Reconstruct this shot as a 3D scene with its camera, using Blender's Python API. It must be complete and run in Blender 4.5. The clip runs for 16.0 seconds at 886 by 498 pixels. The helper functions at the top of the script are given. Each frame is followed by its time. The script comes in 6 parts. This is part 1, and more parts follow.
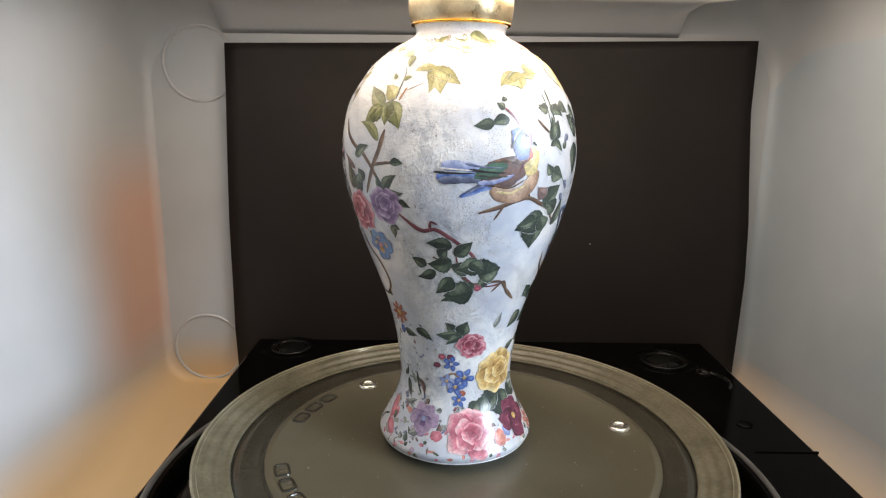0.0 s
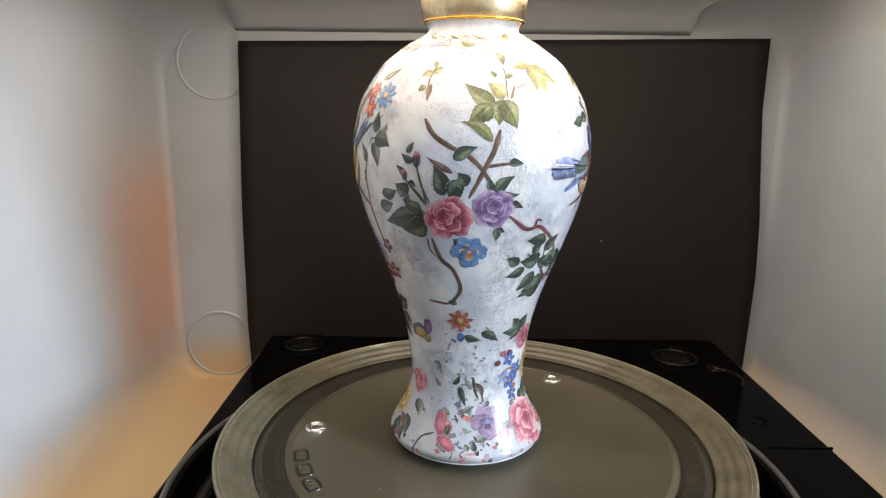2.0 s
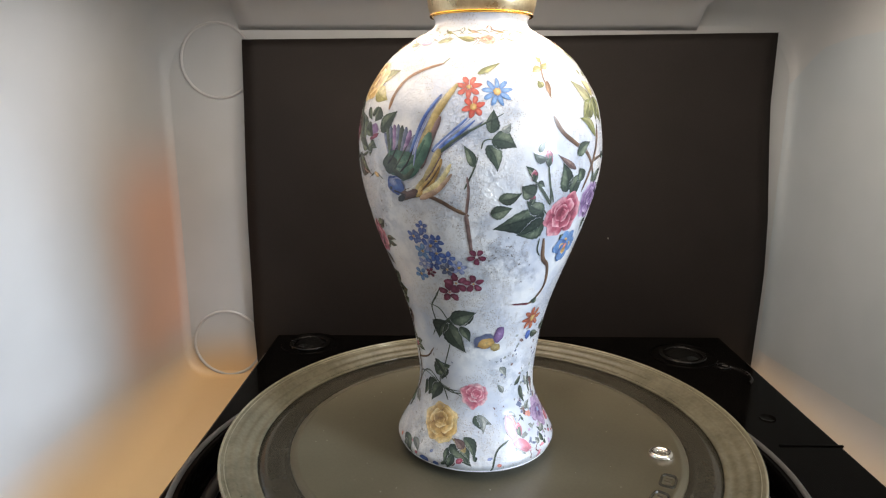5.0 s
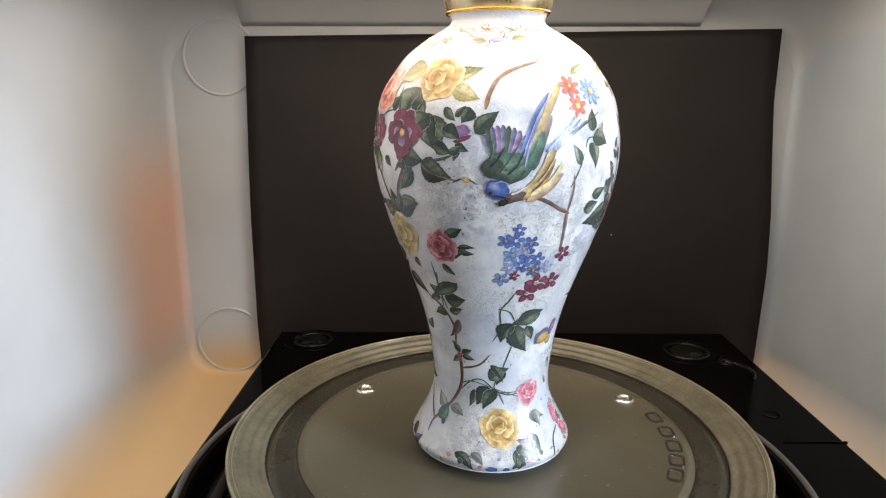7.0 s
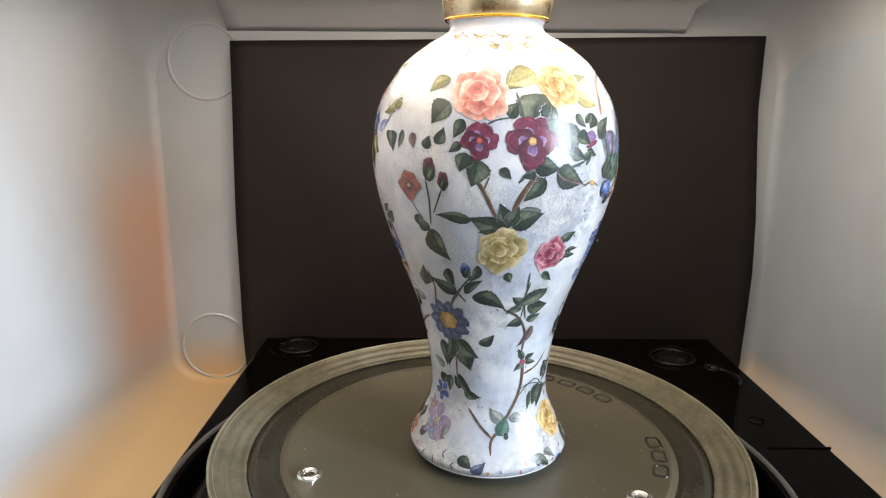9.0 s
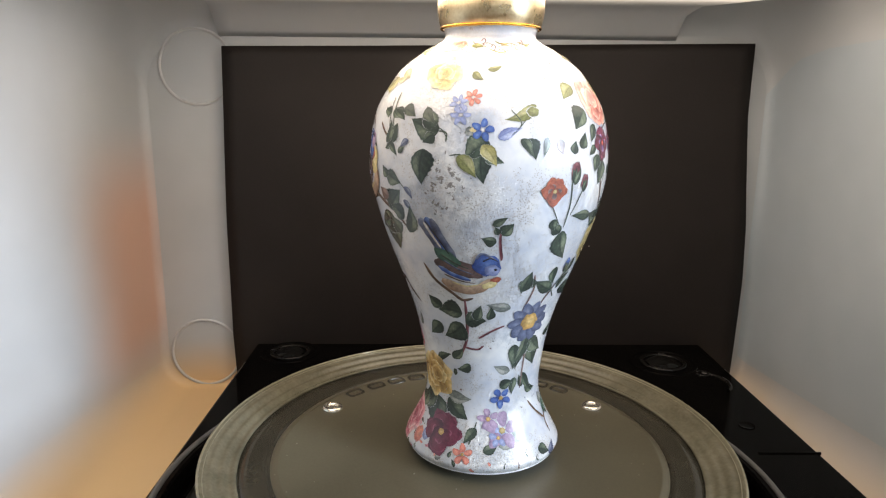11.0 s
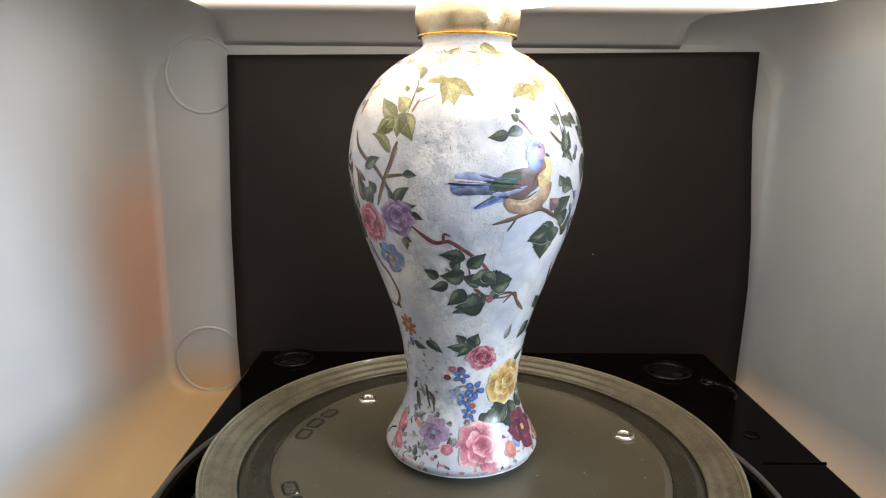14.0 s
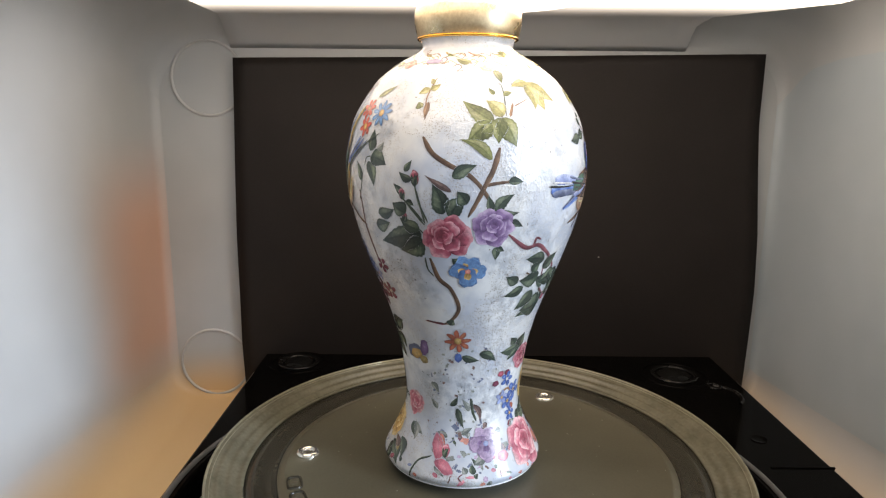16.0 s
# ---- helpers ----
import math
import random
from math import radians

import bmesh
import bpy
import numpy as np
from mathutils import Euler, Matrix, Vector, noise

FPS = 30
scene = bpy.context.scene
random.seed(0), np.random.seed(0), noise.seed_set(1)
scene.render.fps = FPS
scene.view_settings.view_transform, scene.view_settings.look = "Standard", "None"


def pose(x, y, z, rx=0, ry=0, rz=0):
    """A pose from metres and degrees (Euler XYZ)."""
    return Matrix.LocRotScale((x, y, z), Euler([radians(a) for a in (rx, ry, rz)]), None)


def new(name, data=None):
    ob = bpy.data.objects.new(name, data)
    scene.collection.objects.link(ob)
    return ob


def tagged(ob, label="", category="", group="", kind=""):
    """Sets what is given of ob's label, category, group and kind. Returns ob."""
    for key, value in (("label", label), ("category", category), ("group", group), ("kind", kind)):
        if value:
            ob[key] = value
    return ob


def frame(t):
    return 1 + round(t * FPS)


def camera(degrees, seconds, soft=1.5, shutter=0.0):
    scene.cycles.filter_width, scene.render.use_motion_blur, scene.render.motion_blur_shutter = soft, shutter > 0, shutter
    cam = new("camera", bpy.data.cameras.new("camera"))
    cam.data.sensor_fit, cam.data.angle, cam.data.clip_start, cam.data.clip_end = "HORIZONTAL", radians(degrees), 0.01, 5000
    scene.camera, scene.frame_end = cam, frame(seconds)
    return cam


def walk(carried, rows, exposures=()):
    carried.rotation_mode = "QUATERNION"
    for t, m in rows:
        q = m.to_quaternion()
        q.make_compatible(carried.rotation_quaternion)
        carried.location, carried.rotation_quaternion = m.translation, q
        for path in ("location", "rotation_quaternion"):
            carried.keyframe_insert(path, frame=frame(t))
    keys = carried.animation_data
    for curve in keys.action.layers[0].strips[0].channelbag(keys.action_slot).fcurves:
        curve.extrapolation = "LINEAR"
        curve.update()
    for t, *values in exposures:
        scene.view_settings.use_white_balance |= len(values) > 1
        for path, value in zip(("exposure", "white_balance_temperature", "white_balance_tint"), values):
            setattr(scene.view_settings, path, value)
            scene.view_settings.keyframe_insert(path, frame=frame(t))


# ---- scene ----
cam = camera(67.99, 16.0, soft=1.2)
walk(cam, [
    (0, pose(-0.0117, -0.3191, 0.1685, 77.55, -0.64, 0.14)),
    (0.5, pose(-0.0150, -0.3211, 0.1688, 77.71, -0.70, -0.01)),
    (1, pose(-0.0179, -0.3217, 0.1683, 77.68, -0.67, 0.10)),
    (1.5, pose(-0.0192, -0.3216, 0.1685, 77.49, -0.62, 0.21)),
    (2, pose(-0.0206, -0.3215, 0.1685, 77.35, -0.61, 0.24)),
    (2.5, pose(-0.0208, -0.3198, 0.1668, 77.38, -0.39, 0.48)),
    (3, pose(-0.0194, -0.3206, 0.1694, 77.67, -0.39, 0.55)),
    (3.5, pose(-0.0188, -0.3199, 0.1672, 77.88, -0.25, 0.69)),
    (4, pose(-0.0188, -0.3196, 0.1674, 77.64, -0.22, 0.76)),
    (6.5, pose(-0.0231, -0.3192, 0.1691, 76.85, -0.06, 0.63)),
    (7, pose(-0.0238, -0.3192, 0.1696, 76.73, -0.11, 0.58)),
    (7.5, pose(-0.0238, -0.3189, 0.1694, 76.72, -0.10, 0.58)),
    (8, pose(-0.0238, -0.3184, 0.1689, 76.75, -0.07, 0.53)),
    (8.5, pose(-0.0227, -0.3179, 0.1701, 76.96, -0.23, -0.05)),
    (9, pose(-0.0204, -0.3177, 0.1702, 77.12, -0.32, -0.21)),
    (11.5, pose(-0.0201, -0.3175, 0.1698, 77.85, -0.59, -1.00)),
    (12, pose(-0.0210, -0.3179, 0.1692, 78.11, -0.66, -1.03)),
    (12.5, pose(-0.0188, -0.3183, 0.1679, 78.36, -0.59, -0.69)),
    (13, pose(-0.0176, -0.3180, 0.1682, 78.43, -0.56, -0.44)),
    (13.5, pose(-0.0171, -0.3182, 0.1686, 78.44, -0.53, -0.29)),
    (14, pose(-0.0172, -0.3181, 0.1689, 78.44, -0.49, -0.23)),
    (14.5, pose(-0.0173, -0.3177, 0.1688, 78.45, -0.50, -0.16)),
    (15, pose(-0.0177, -0.3167, 0.1689, 78.46, -0.49, -0.10)),
    (15.5, pose(-0.0183, -0.3170, 0.1700, 78.51, -0.51, -0.00)),
    (16, pose(-0.0191, -0.3169, 0.1699, 78.55, -0.47, 0.03)),
], exposures=[(0, 0.07, 6950, 19), (2, 0.06, 6950, 19), (4, 0.09, 6950, 19), (6.5, 0.20, 6950, 19), (9, 0.24, 6950, 19), (11.5, 0.10, 6950, 19), (13, 0.06, 6950, 19), (14.5, 0.03, 6950, 19), (16, -0.03, 6950, 19)])

# ---- light ----
world = bpy.data.worlds.new("world")
scene.world = world
world.use_nodes = True
wn = world.node_tree
sky = wn.nodes.new("ShaderNodeTexSky")
sky.sky_type, sky.sun_disc = "NISHITA", False
sky.sun_elevation, sky.sun_rotation = radians(35), radians(150)
wn.links.new(sky.outputs[0], wn.nodes["Background"].inputs[0])
wn.nodes["Background"].inputs[1].default_value = 0.1


def area(name, m, size, size_y, power, colour, shape="RECTANGLE"):
    lamp = bpy.data.lights.new(name, "AREA")
    lamp.shape, lamp.size, lamp.size_y, lamp.energy, lamp.color = shape, size, size_y, power, colour
    ob = new(name, lamp)
    ob.matrix_basis = m
    return ob


# daylight that enters by the room's window, and the small round lamp under the bin's roof
WINDOW = (2.2, -1.35, 0.70)
area("window_light", pose(2.17, -1.35, 0.70, 0, 90, 0), 1.2, 0.9, 112, (0.64, 0.83, 1.0))
area("puck_light", pose(0.006, 0.022, 0.2255), 0.09, 0.09, 0.25, (1.0, 0.84, 0.61), "DISK")

# ---- materials ----
def material(name, colour=(0.8, 0.8, 0.8), rough=0.5, metal=0.0, spec=0.5):
    m = bpy.data.materials.new(name)
    m.use_nodes = True
    b = m.node_tree.nodes["Principled BSDF"]
    b.inputs["Base Color"].default_value = (*colour, 1)
    b.inputs["Roughness"].default_value, b.inputs["Metallic"].default_value = rough, metal
    b.inputs["Specular IOR Level"].default_value = spec
    return m, m.node_tree, b


def node(nt, kind, **values):
    x = nt.nodes.new(kind)
    for key, value in values.items():
        x.inputs[key.replace("_", " ")].default_value = value
    return x


def ramp(nt, source, stops):
    r = nt.nodes.new("ShaderNodeValToRGB")
    while len(r.color_ramp.elements) < len(stops):
        r.color_ramp.elements.new(0.5)
    for e, (p, c) in zip(r.color_ramp.elements, stops):
        e.position, e.color = p, (*c, 1)
    nt.links.new(source, r.inputs[0])
    return r.outputs[0]


def mix(nt, fac, a, b, blend="MIX"):
    x = nt.nodes.new("ShaderNodeMix")
    x.data_type, x.blend_type = "RGBA", blend
    for socket, value in ((x.inputs[0], fac), (x.inputs[6], a), (x.inputs[7], b)):
        if isinstance(value, (int, float)):
            socket.default_value = value
        elif isinstance(value, tuple):
            socket.default_value = (*value, 1)
        else:
            nt.links.new(value, socket)
    return x.outputs[2]


def math_node(nt, op, a, b=0.0):
    x = nt.nodes.new("ShaderNodeMath")
    x.operation, x.use_clamp = op, False
    for socket, value in zip(x.inputs, (a, b)):
        if isinstance(value, (int, float)):
            socket.default_value = value
        else:
            nt.links.new(value, socket)
    return x.outputs[0]


def coords(nt, scale=(1, 1, 1)):
    c = nt.nodes.new("ShaderNodeTexCoord")
    m = nt.nodes.new("ShaderNodeMapping")
    m.inputs["Scale"].default_value = scale
    nt.links.new(c.outputs["Object"], m.inputs[0])
    return m.outputs[0]


def noise_tex(nt, at, scale, detail=4.0, rough=0.6):
    x = node(nt, "ShaderNodeTexNoise", Scale=scale, Detail=detail, Roughness=rough)
    nt.links.new(at, x.inputs["Vector"])
    return x.outputs["Fac"]


def bump(nt, b, height, strength, distance=0.001):
    x = node(nt, "ShaderNodeBump", Strength=strength, Distance=distance)
    nt.links.new(height, x.inputs["Height"])
    nt.links.new(x.outputs[0], b.inputs["Normal"])


def worn(name, dark, light, rough, rough2, scale=30, fine=400, relief=0.15, metal=0.0, spec=0.5):
    """A surface that varies at two scales, with fine relief."""
    m, nt, b = material(name, light, rough, metal, spec)
    at = coords(nt)
    big, small = noise_tex(nt, at, scale, 3), noise_tex(nt, at, fine, 2)
    blend = mix(nt, 0.35, big, small)
    c = ramp(nt, blend, ((0.3, dark), (0.7, light)))
    nt.links.new(c, b.inputs["Base Color"])
    r = ramp(nt, big, ((0.3, (rough,) * 3), (0.7, (rough2,) * 3)))
    nt.links.new(r, b.inputs["Roughness"])
    bump(nt, b, small, relief, 0.0003)
    return m


def plastic_wall(name, light, dark):
    """Milky white plastic with faint clouding and a long soft gloss."""
    m, nt, b = material(name, light, 0.42)
    at = coords(nt)
    cloud, grain = noise_tex(nt, at, 9, 3), noise_tex(nt, at, 600, 2)
    clouded = ramp(nt, cloud, ((0.3, dark), (0.7, light)))
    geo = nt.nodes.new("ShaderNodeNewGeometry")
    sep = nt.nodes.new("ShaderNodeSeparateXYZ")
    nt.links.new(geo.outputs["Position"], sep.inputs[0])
    # blends to tan towards the floor, starting lower on the right
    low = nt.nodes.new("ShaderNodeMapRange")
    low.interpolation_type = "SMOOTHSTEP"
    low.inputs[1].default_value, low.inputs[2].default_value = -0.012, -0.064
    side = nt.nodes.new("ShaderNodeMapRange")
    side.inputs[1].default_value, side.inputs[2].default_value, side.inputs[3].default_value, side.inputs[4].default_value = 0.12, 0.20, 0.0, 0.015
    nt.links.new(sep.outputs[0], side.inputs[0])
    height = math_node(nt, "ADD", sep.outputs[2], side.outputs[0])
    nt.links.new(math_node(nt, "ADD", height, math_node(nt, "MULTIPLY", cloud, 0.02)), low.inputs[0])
    nt.links.new(mix(nt, low.outputs[0], clouded, (0.66, 0.46, 0.245)), b.inputs["Base Color"])
    bump(nt, b, grain, 0.08, 0.0002)
    return m


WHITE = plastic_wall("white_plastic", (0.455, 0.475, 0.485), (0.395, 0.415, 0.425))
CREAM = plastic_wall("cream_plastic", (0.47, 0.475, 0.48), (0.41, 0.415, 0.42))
# same bin plastic, its colour made bluer and darker for the dimmer right side
RIGHT_SHADED = plastic_wall("right_shaded_plastic", (0.415, 0.465, 0.50), (0.36, 0.41, 0.445))
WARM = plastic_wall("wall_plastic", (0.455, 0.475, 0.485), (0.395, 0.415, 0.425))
# soft orange light on the left wall, near the back corner, painted into its colour
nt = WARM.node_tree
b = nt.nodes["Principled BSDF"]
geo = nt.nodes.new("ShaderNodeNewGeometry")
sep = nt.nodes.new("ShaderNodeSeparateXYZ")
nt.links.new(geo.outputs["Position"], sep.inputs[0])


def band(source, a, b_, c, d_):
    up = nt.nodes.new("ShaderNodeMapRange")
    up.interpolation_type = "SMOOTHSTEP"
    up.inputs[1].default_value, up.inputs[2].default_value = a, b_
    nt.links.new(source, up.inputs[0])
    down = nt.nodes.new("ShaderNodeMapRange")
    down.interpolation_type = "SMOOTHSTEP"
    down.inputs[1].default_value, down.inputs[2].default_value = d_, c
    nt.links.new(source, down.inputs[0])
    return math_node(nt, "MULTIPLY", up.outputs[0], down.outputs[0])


orange_light = math_node(nt, "MULTIPLY", band(sep.outputs[1], 0.085, 0.185, 0.208, 0.226), band(sep.outputs[2], -0.060, 0.0, 0.075, 0.165))
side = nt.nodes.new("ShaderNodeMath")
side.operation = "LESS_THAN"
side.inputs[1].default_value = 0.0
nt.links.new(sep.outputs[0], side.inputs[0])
orange_light = math_node(nt, "MULTIPLY", orange_light, side.outputs[0])
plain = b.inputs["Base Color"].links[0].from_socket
nt.links.new(mix(nt, math_node(nt, "MULTIPLY", orange_light, 0.75), plain, (0.64, 0.33, 0.20)), b.inputs["Base Color"])

BLACK_CARD = worn("black_card", (0.0112, 0.0088, 0.0078), (0.0188, 0.0150, 0.0134), 0.62, 0.48, 9, 900, 0.25, spec=0.22)
BLACK_GLOSS = worn("black_plastic", (0.0012, 0.0011, 0.0011), (0.003, 0.0027, 0.0024), 0.05, 0.12, 22, 500, 0.012, spec=0.035)
BLACK_FITTING = worn("black_fitting", (0.004, 0.004, 0.004), (0.008, 0.0075, 0.007), 0.10, 0.3, 60, 300, 0.25, spec=0.22)
BLACK_DOME = worn("black_dome", (0.003, 0.003, 0.003), (0.006, 0.006, 0.0055), 0.05, 0.10, 60, 300, 0.05, spec=0.28)
BLACK_WELL = worn("black_well", (0.009, 0.0075, 0.0068), (0.020, 0.017, 0.014), 0.25, 0.45, 30, 700, 0.1)
# the black lip's reflection of the pale walls, put into a grey colour
LIP_REFLECTION = worn("lip_reflection", (0.07, 0.07, 0.07), (0.11, 0.11, 0.11), 0.10, 0.2, 40, 500, 0.1)
FROSTED = worn("frosted_glass", (0.068, 0.061, 0.040), (0.108, 0.098, 0.065), 0.29, 0.34, 16, 700, 0.02, spec=0.6)
CLEAR_DARK = worn("dark_glass_band", (0.028, 0.0255, 0.0185), (0.046, 0.042, 0.031), 0.16, 0.24, 30, 700, 0.03)
RIM_GLASS = worn("rim_glass", (0.082, 0.075, 0.051), (0.155, 0.142, 0.100), 0.05, 0.14, 60, 500, 0.06)
MARK = worn("moulded_mark", (0.084, 0.073, 0.050), (0.106, 0.092, 0.063), 0.3, 0.4, 90, 700, 0.1)
GOLD = worn("gilding", (0.60, 0.44, 0.23), (0.92, 0.78, 0.54), 0.22, 0.46, 90, 900, 0.15, 1.0)
GOLD_LINE = worn("bright_gilding", (0.65, 0.30, 0.04), (0.85, 0.48, 0.10), 0.15, 0.3, 120, 900, 0.1, 1.0)
ROOM_WALL = worn("room_wall", (0.42, 0.40, 0.37), (0.5, 0.48, 0.45), 0.8, 0.9, 3, 200, 0.1)
ROOM_FLOOR = worn("room_floor", (0.16, 0.09, 0.05), (0.26, 0.16, 0.09), 0.4, 0.6, 6, 120, 0.1)
TABLE_WOOD = worn("table_wood", (0.20, 0.12, 0.06), (0.32, 0.2, 0.11), 0.4, 0.55, 20, 300, 0.15)

LAMP_GLOW = bpy.data.materials.new("lamp_glow")
LAMP_GLOW.use_nodes = True
e = LAMP_GLOW.node_tree.nodes["Principled BSDF"]
e.inputs["Emission Color"].default_value, e.inputs["Emission Strength"].default_value = (1.0, 0.93, 0.82, 1), 4.0


def gilt_lace(nt, at):
    """Worn gilding on the glaze: lace lines and stippled dots in patches. Returns the mask of the lines and of the dots."""
    patch = noise_tex(nt, at, 24, 2, 0.5)
    rag = noise_tex(nt, at, 300, 3, 0.7)
    curl = noise_tex(nt, at, 430, 2.0, 0.6)
    lines = math_node(nt, "LESS_THAN", math_node(nt, "ABSOLUTE", math_node(nt, "SUBTRACT", curl, 0.5)), 0.022)
    curl2 = noise_tex(nt, at, 760, 1.0, 0.5)
    lines = math_node(nt, "MAXIMUM", lines, math_node(nt, "LESS_THAN", math_node(nt, "ABSOLUTE", math_node(nt, "SUBTRACT", curl2, 0.47)), 0.018))
    lines = math_node(nt, "MULTIPLY", lines, math_node(nt, "GREATER_THAN", math_node(nt, "ADD", patch, math_node(nt, "MULTIPLY", rag, 0.6)), 0.80))
    dots = node(nt, "ShaderNodeTexVoronoi", Scale=1150.0, Randomness=0.85)
    nt.links.new(at, dots.inputs["Vector"])
    spots = math_node(nt, "LESS_THAN", dots.outputs["Distance"], 0.31)
    field = noise_tex(nt, at, 46, 3, 0.6)
    spots = math_node(nt, "MULTIPLY", spots, math_node(nt, "GREATER_THAN", math_node(nt, "ADD", field, math_node(nt, "MULTIPLY", rag, 0.4)), 0.735))
    return lines, spots


# where the glaze has gone grey and blotchy: place on the vase and reach, metres
WORN_AT = ((-0.0257, 0.0135, 0.0436, 0.022), (-0.0313, 0.0341, 0.1077, 0.02), (-0.0509, -0.0239, 0.1551, 0.02), (0.0212, -0.0513, 0.1399, 0.022), (0.0224, -0.0513, 0.1443, 0.018), (0.0242, 0.0494, 0.1359, 0.02))


def glaze(nt, at):
    """The white ground: cool clouding, grey wear round waist and foot, worn gilding. Returns colour, gilding mask, wear mask."""
    cloud = noise_tex(nt, at, 35, 4)
    white = ramp(nt, cloud, ((0.34, (0.47, 0.515, 0.60)), (0.62, (0.75, 0.755, 0.75))))
    lines, spots = gilt_lace(nt, at)
    sep = nt.nodes.new("ShaderNodeSeparateXYZ")
    nt.links.new(at, sep.inputs[0])
    low = nt.nodes.new("ShaderNodeMapRange")
    low.interpolation_type = "SMOOTHSTEP"
    low.inputs[1].default_value, low.inputs[2].default_value, low.inputs[3].default_value, low.inputs[4].default_value = 0.10, 0.02, 0.0, 0.07
    nt.links.new(sep.outputs[2], low.inputs[0])
    mask = math_node(nt, "ADD", noise_tex(nt, at, 32, 2, 0.5), low.outputs[0])
    for x, y, z, reach in WORN_AT:
        away = nt.nodes.new("ShaderNodeVectorMath")
        away.operation = "DISTANCE"
        away.inputs[1].default_value = (x, y, z)
        nt.links.new(at, away.inputs[0])
        near = nt.nodes.new("ShaderNodeMapRange")
        near.interpolation_type = "SMOOTHSTEP"
        near.inputs[1].default_value, near.inputs[2].default_value, near.inputs[3].default_value, near.inputs[4].default_value = reach, 0.2 * reach, 0.0, 0.20
        nt.links.new(away.outputs["Value"], near.inputs[0])
        mask = math_node(nt, "ADD", mask, near.outputs[0])
    wear = math_node(nt, "MULTIPLY", ramp(nt, mask, ((0.52, (0, 0, 0)), (0.70, (1, 1, 1)))), ramp(nt, noise_tex(nt, at, 150, 5, 0.72), ((0.42, (0, 0, 0)), (0.60, (1, 1, 1)))))
    c = mix(nt, math_node(nt, "MULTIPLY", wear, 0.58), white, (0.20, 0.25, 0.33))
    pits = math_node(nt, "GREATER_THAN", math_node(nt, "ADD", noise_tex(nt, at, 400, 3, 0.65), math_node(nt, "MULTIPLY", mask, 0.42)), 0.962)
    c = mix(nt, math_node(nt, "MULTIPLY", pits, 0.75), c, (0.10, 0.085, 0.075))
    c = mix(nt, math_node(nt, "MULTIPLY", lines, 0.32), c, (0.42, 0.38, 0.33))
    c = mix(nt, math_node(nt, "MULTIPLY", spots, 0.54), c, (0.27, 0.22, 0.16))
    return c, math_node(nt, "MAXIMUM", lines, spots), wear


PORCELAIN, nt, b = material("porcelain", (0.8, 0.8, 0.8), 0.10)
at = coords(nt)
c, fac, wear = glaze(nt, at)
nt.links.new(c, b.inputs["Base Color"])
nt.links.new(math_node(nt, "MULTIPLY", fac, 0.40), b.inputs["Metallic"])
nt.links.new(math_node(nt, "ADD", math_node(nt, "MULTIPLY", math_node(nt, "MAXIMUM", fac, wear), 0.2), 0.12), b.inputs["Roughness"])
# embossed curls under the glaze, in patches
curl = math_node(nt, "ABSOLUTE", math_node(nt, "SUBTRACT", noise_tex(nt, at, 240, 2.5, 0.6), 0.5))
ridge = ramp(nt, curl, ((0.0, (1, 1, 1)), (0.09, (0, 0, 0))))
field = ramp(nt, noise_tex(nt, at, 26, 2, 0.5), ((0.46, (0.05, 0.05, 0.05)), (0.60, (1, 1, 1))))
relief = math_node(nt, "ADD", math_node(nt, "MULTIPLY", ridge, field), math_node(nt, "MULTIPLY", fac, 0.35))
bump(nt, b, math_node(nt, "ADD", relief, math_node(nt, "MULTIPLY", noise_tex(nt, at, 110, 3, 0.6), 0.9)), 0.6, 0.00014)

# enamel: its tint lies in the mesh; towards the rim of each brush mark it thins out over the same glaze
ENAMEL, nt, b = material("enamel_paint", (0.8, 0.8, 0.8), 0.12)
at = coords(nt)
ground, fac, wear = glaze(nt, at)
paint = nt.nodes.new("ShaderNodeAttribute")
paint.attribute_name = "paint"
fine, broad = noise_tex(nt, at, 700, 3, 0.7), noise_tex(nt, at, 190, 3, 0.6)
brush = mix(nt, 0.5, broad, fine)
shade = ramp(nt, brush, ((0.36, (0.56, 0.56, 0.58)), (0.62, (1.24, 1.22, 1.18))))
c = mix(nt, 1.0, paint.outputs["Color"], shade, "MULTIPLY")
thin = nt.nodes.new("ShaderNodeMapRange")
thin.interpolation_type = "SMOOTHSTEP"
thin.inputs[1].default_value, thin.inputs[2].default_value, thin.inputs[3].default_value, thin.inputs[4].default_value = -0.04, 0.24, 0.0, 1.0
ragged = math_node(nt, "ADD", paint.outputs["Alpha"], math_node(nt, "MULTIPLY", math_node(nt, "SUBTRACT", brush, 0.46), 0.5))
nt.links.new(ragged, thin.inputs[0])
cover = math_node(nt, "MULTIPLY", thin.outputs[0], 0.97)
c = mix(nt, cover, ground, c)
nt.links.new(c, b.inputs["Base Color"])
nt.links.new(math_node(nt, "ADD", math_node(nt, "MULTIPLY", brush, 0.16), 0.14), b.inputs["Roughness"])
bump(nt, b, math_node(nt, "ADD", cover, math_node(nt, "MULTIPLY", brush, 1.2)), 0.40, 0.0003)
# emission stands in for lamplight on the roof, falling off towards the back
ROOF_GLOW, nt, b = material("roof_glow", (0.44, 0.455, 0.465), 0.5)
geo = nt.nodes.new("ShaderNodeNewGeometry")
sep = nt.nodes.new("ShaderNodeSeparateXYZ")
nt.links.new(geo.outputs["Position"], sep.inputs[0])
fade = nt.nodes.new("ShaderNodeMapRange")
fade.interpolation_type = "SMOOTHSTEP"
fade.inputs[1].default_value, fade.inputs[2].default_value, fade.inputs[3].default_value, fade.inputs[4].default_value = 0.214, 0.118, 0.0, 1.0
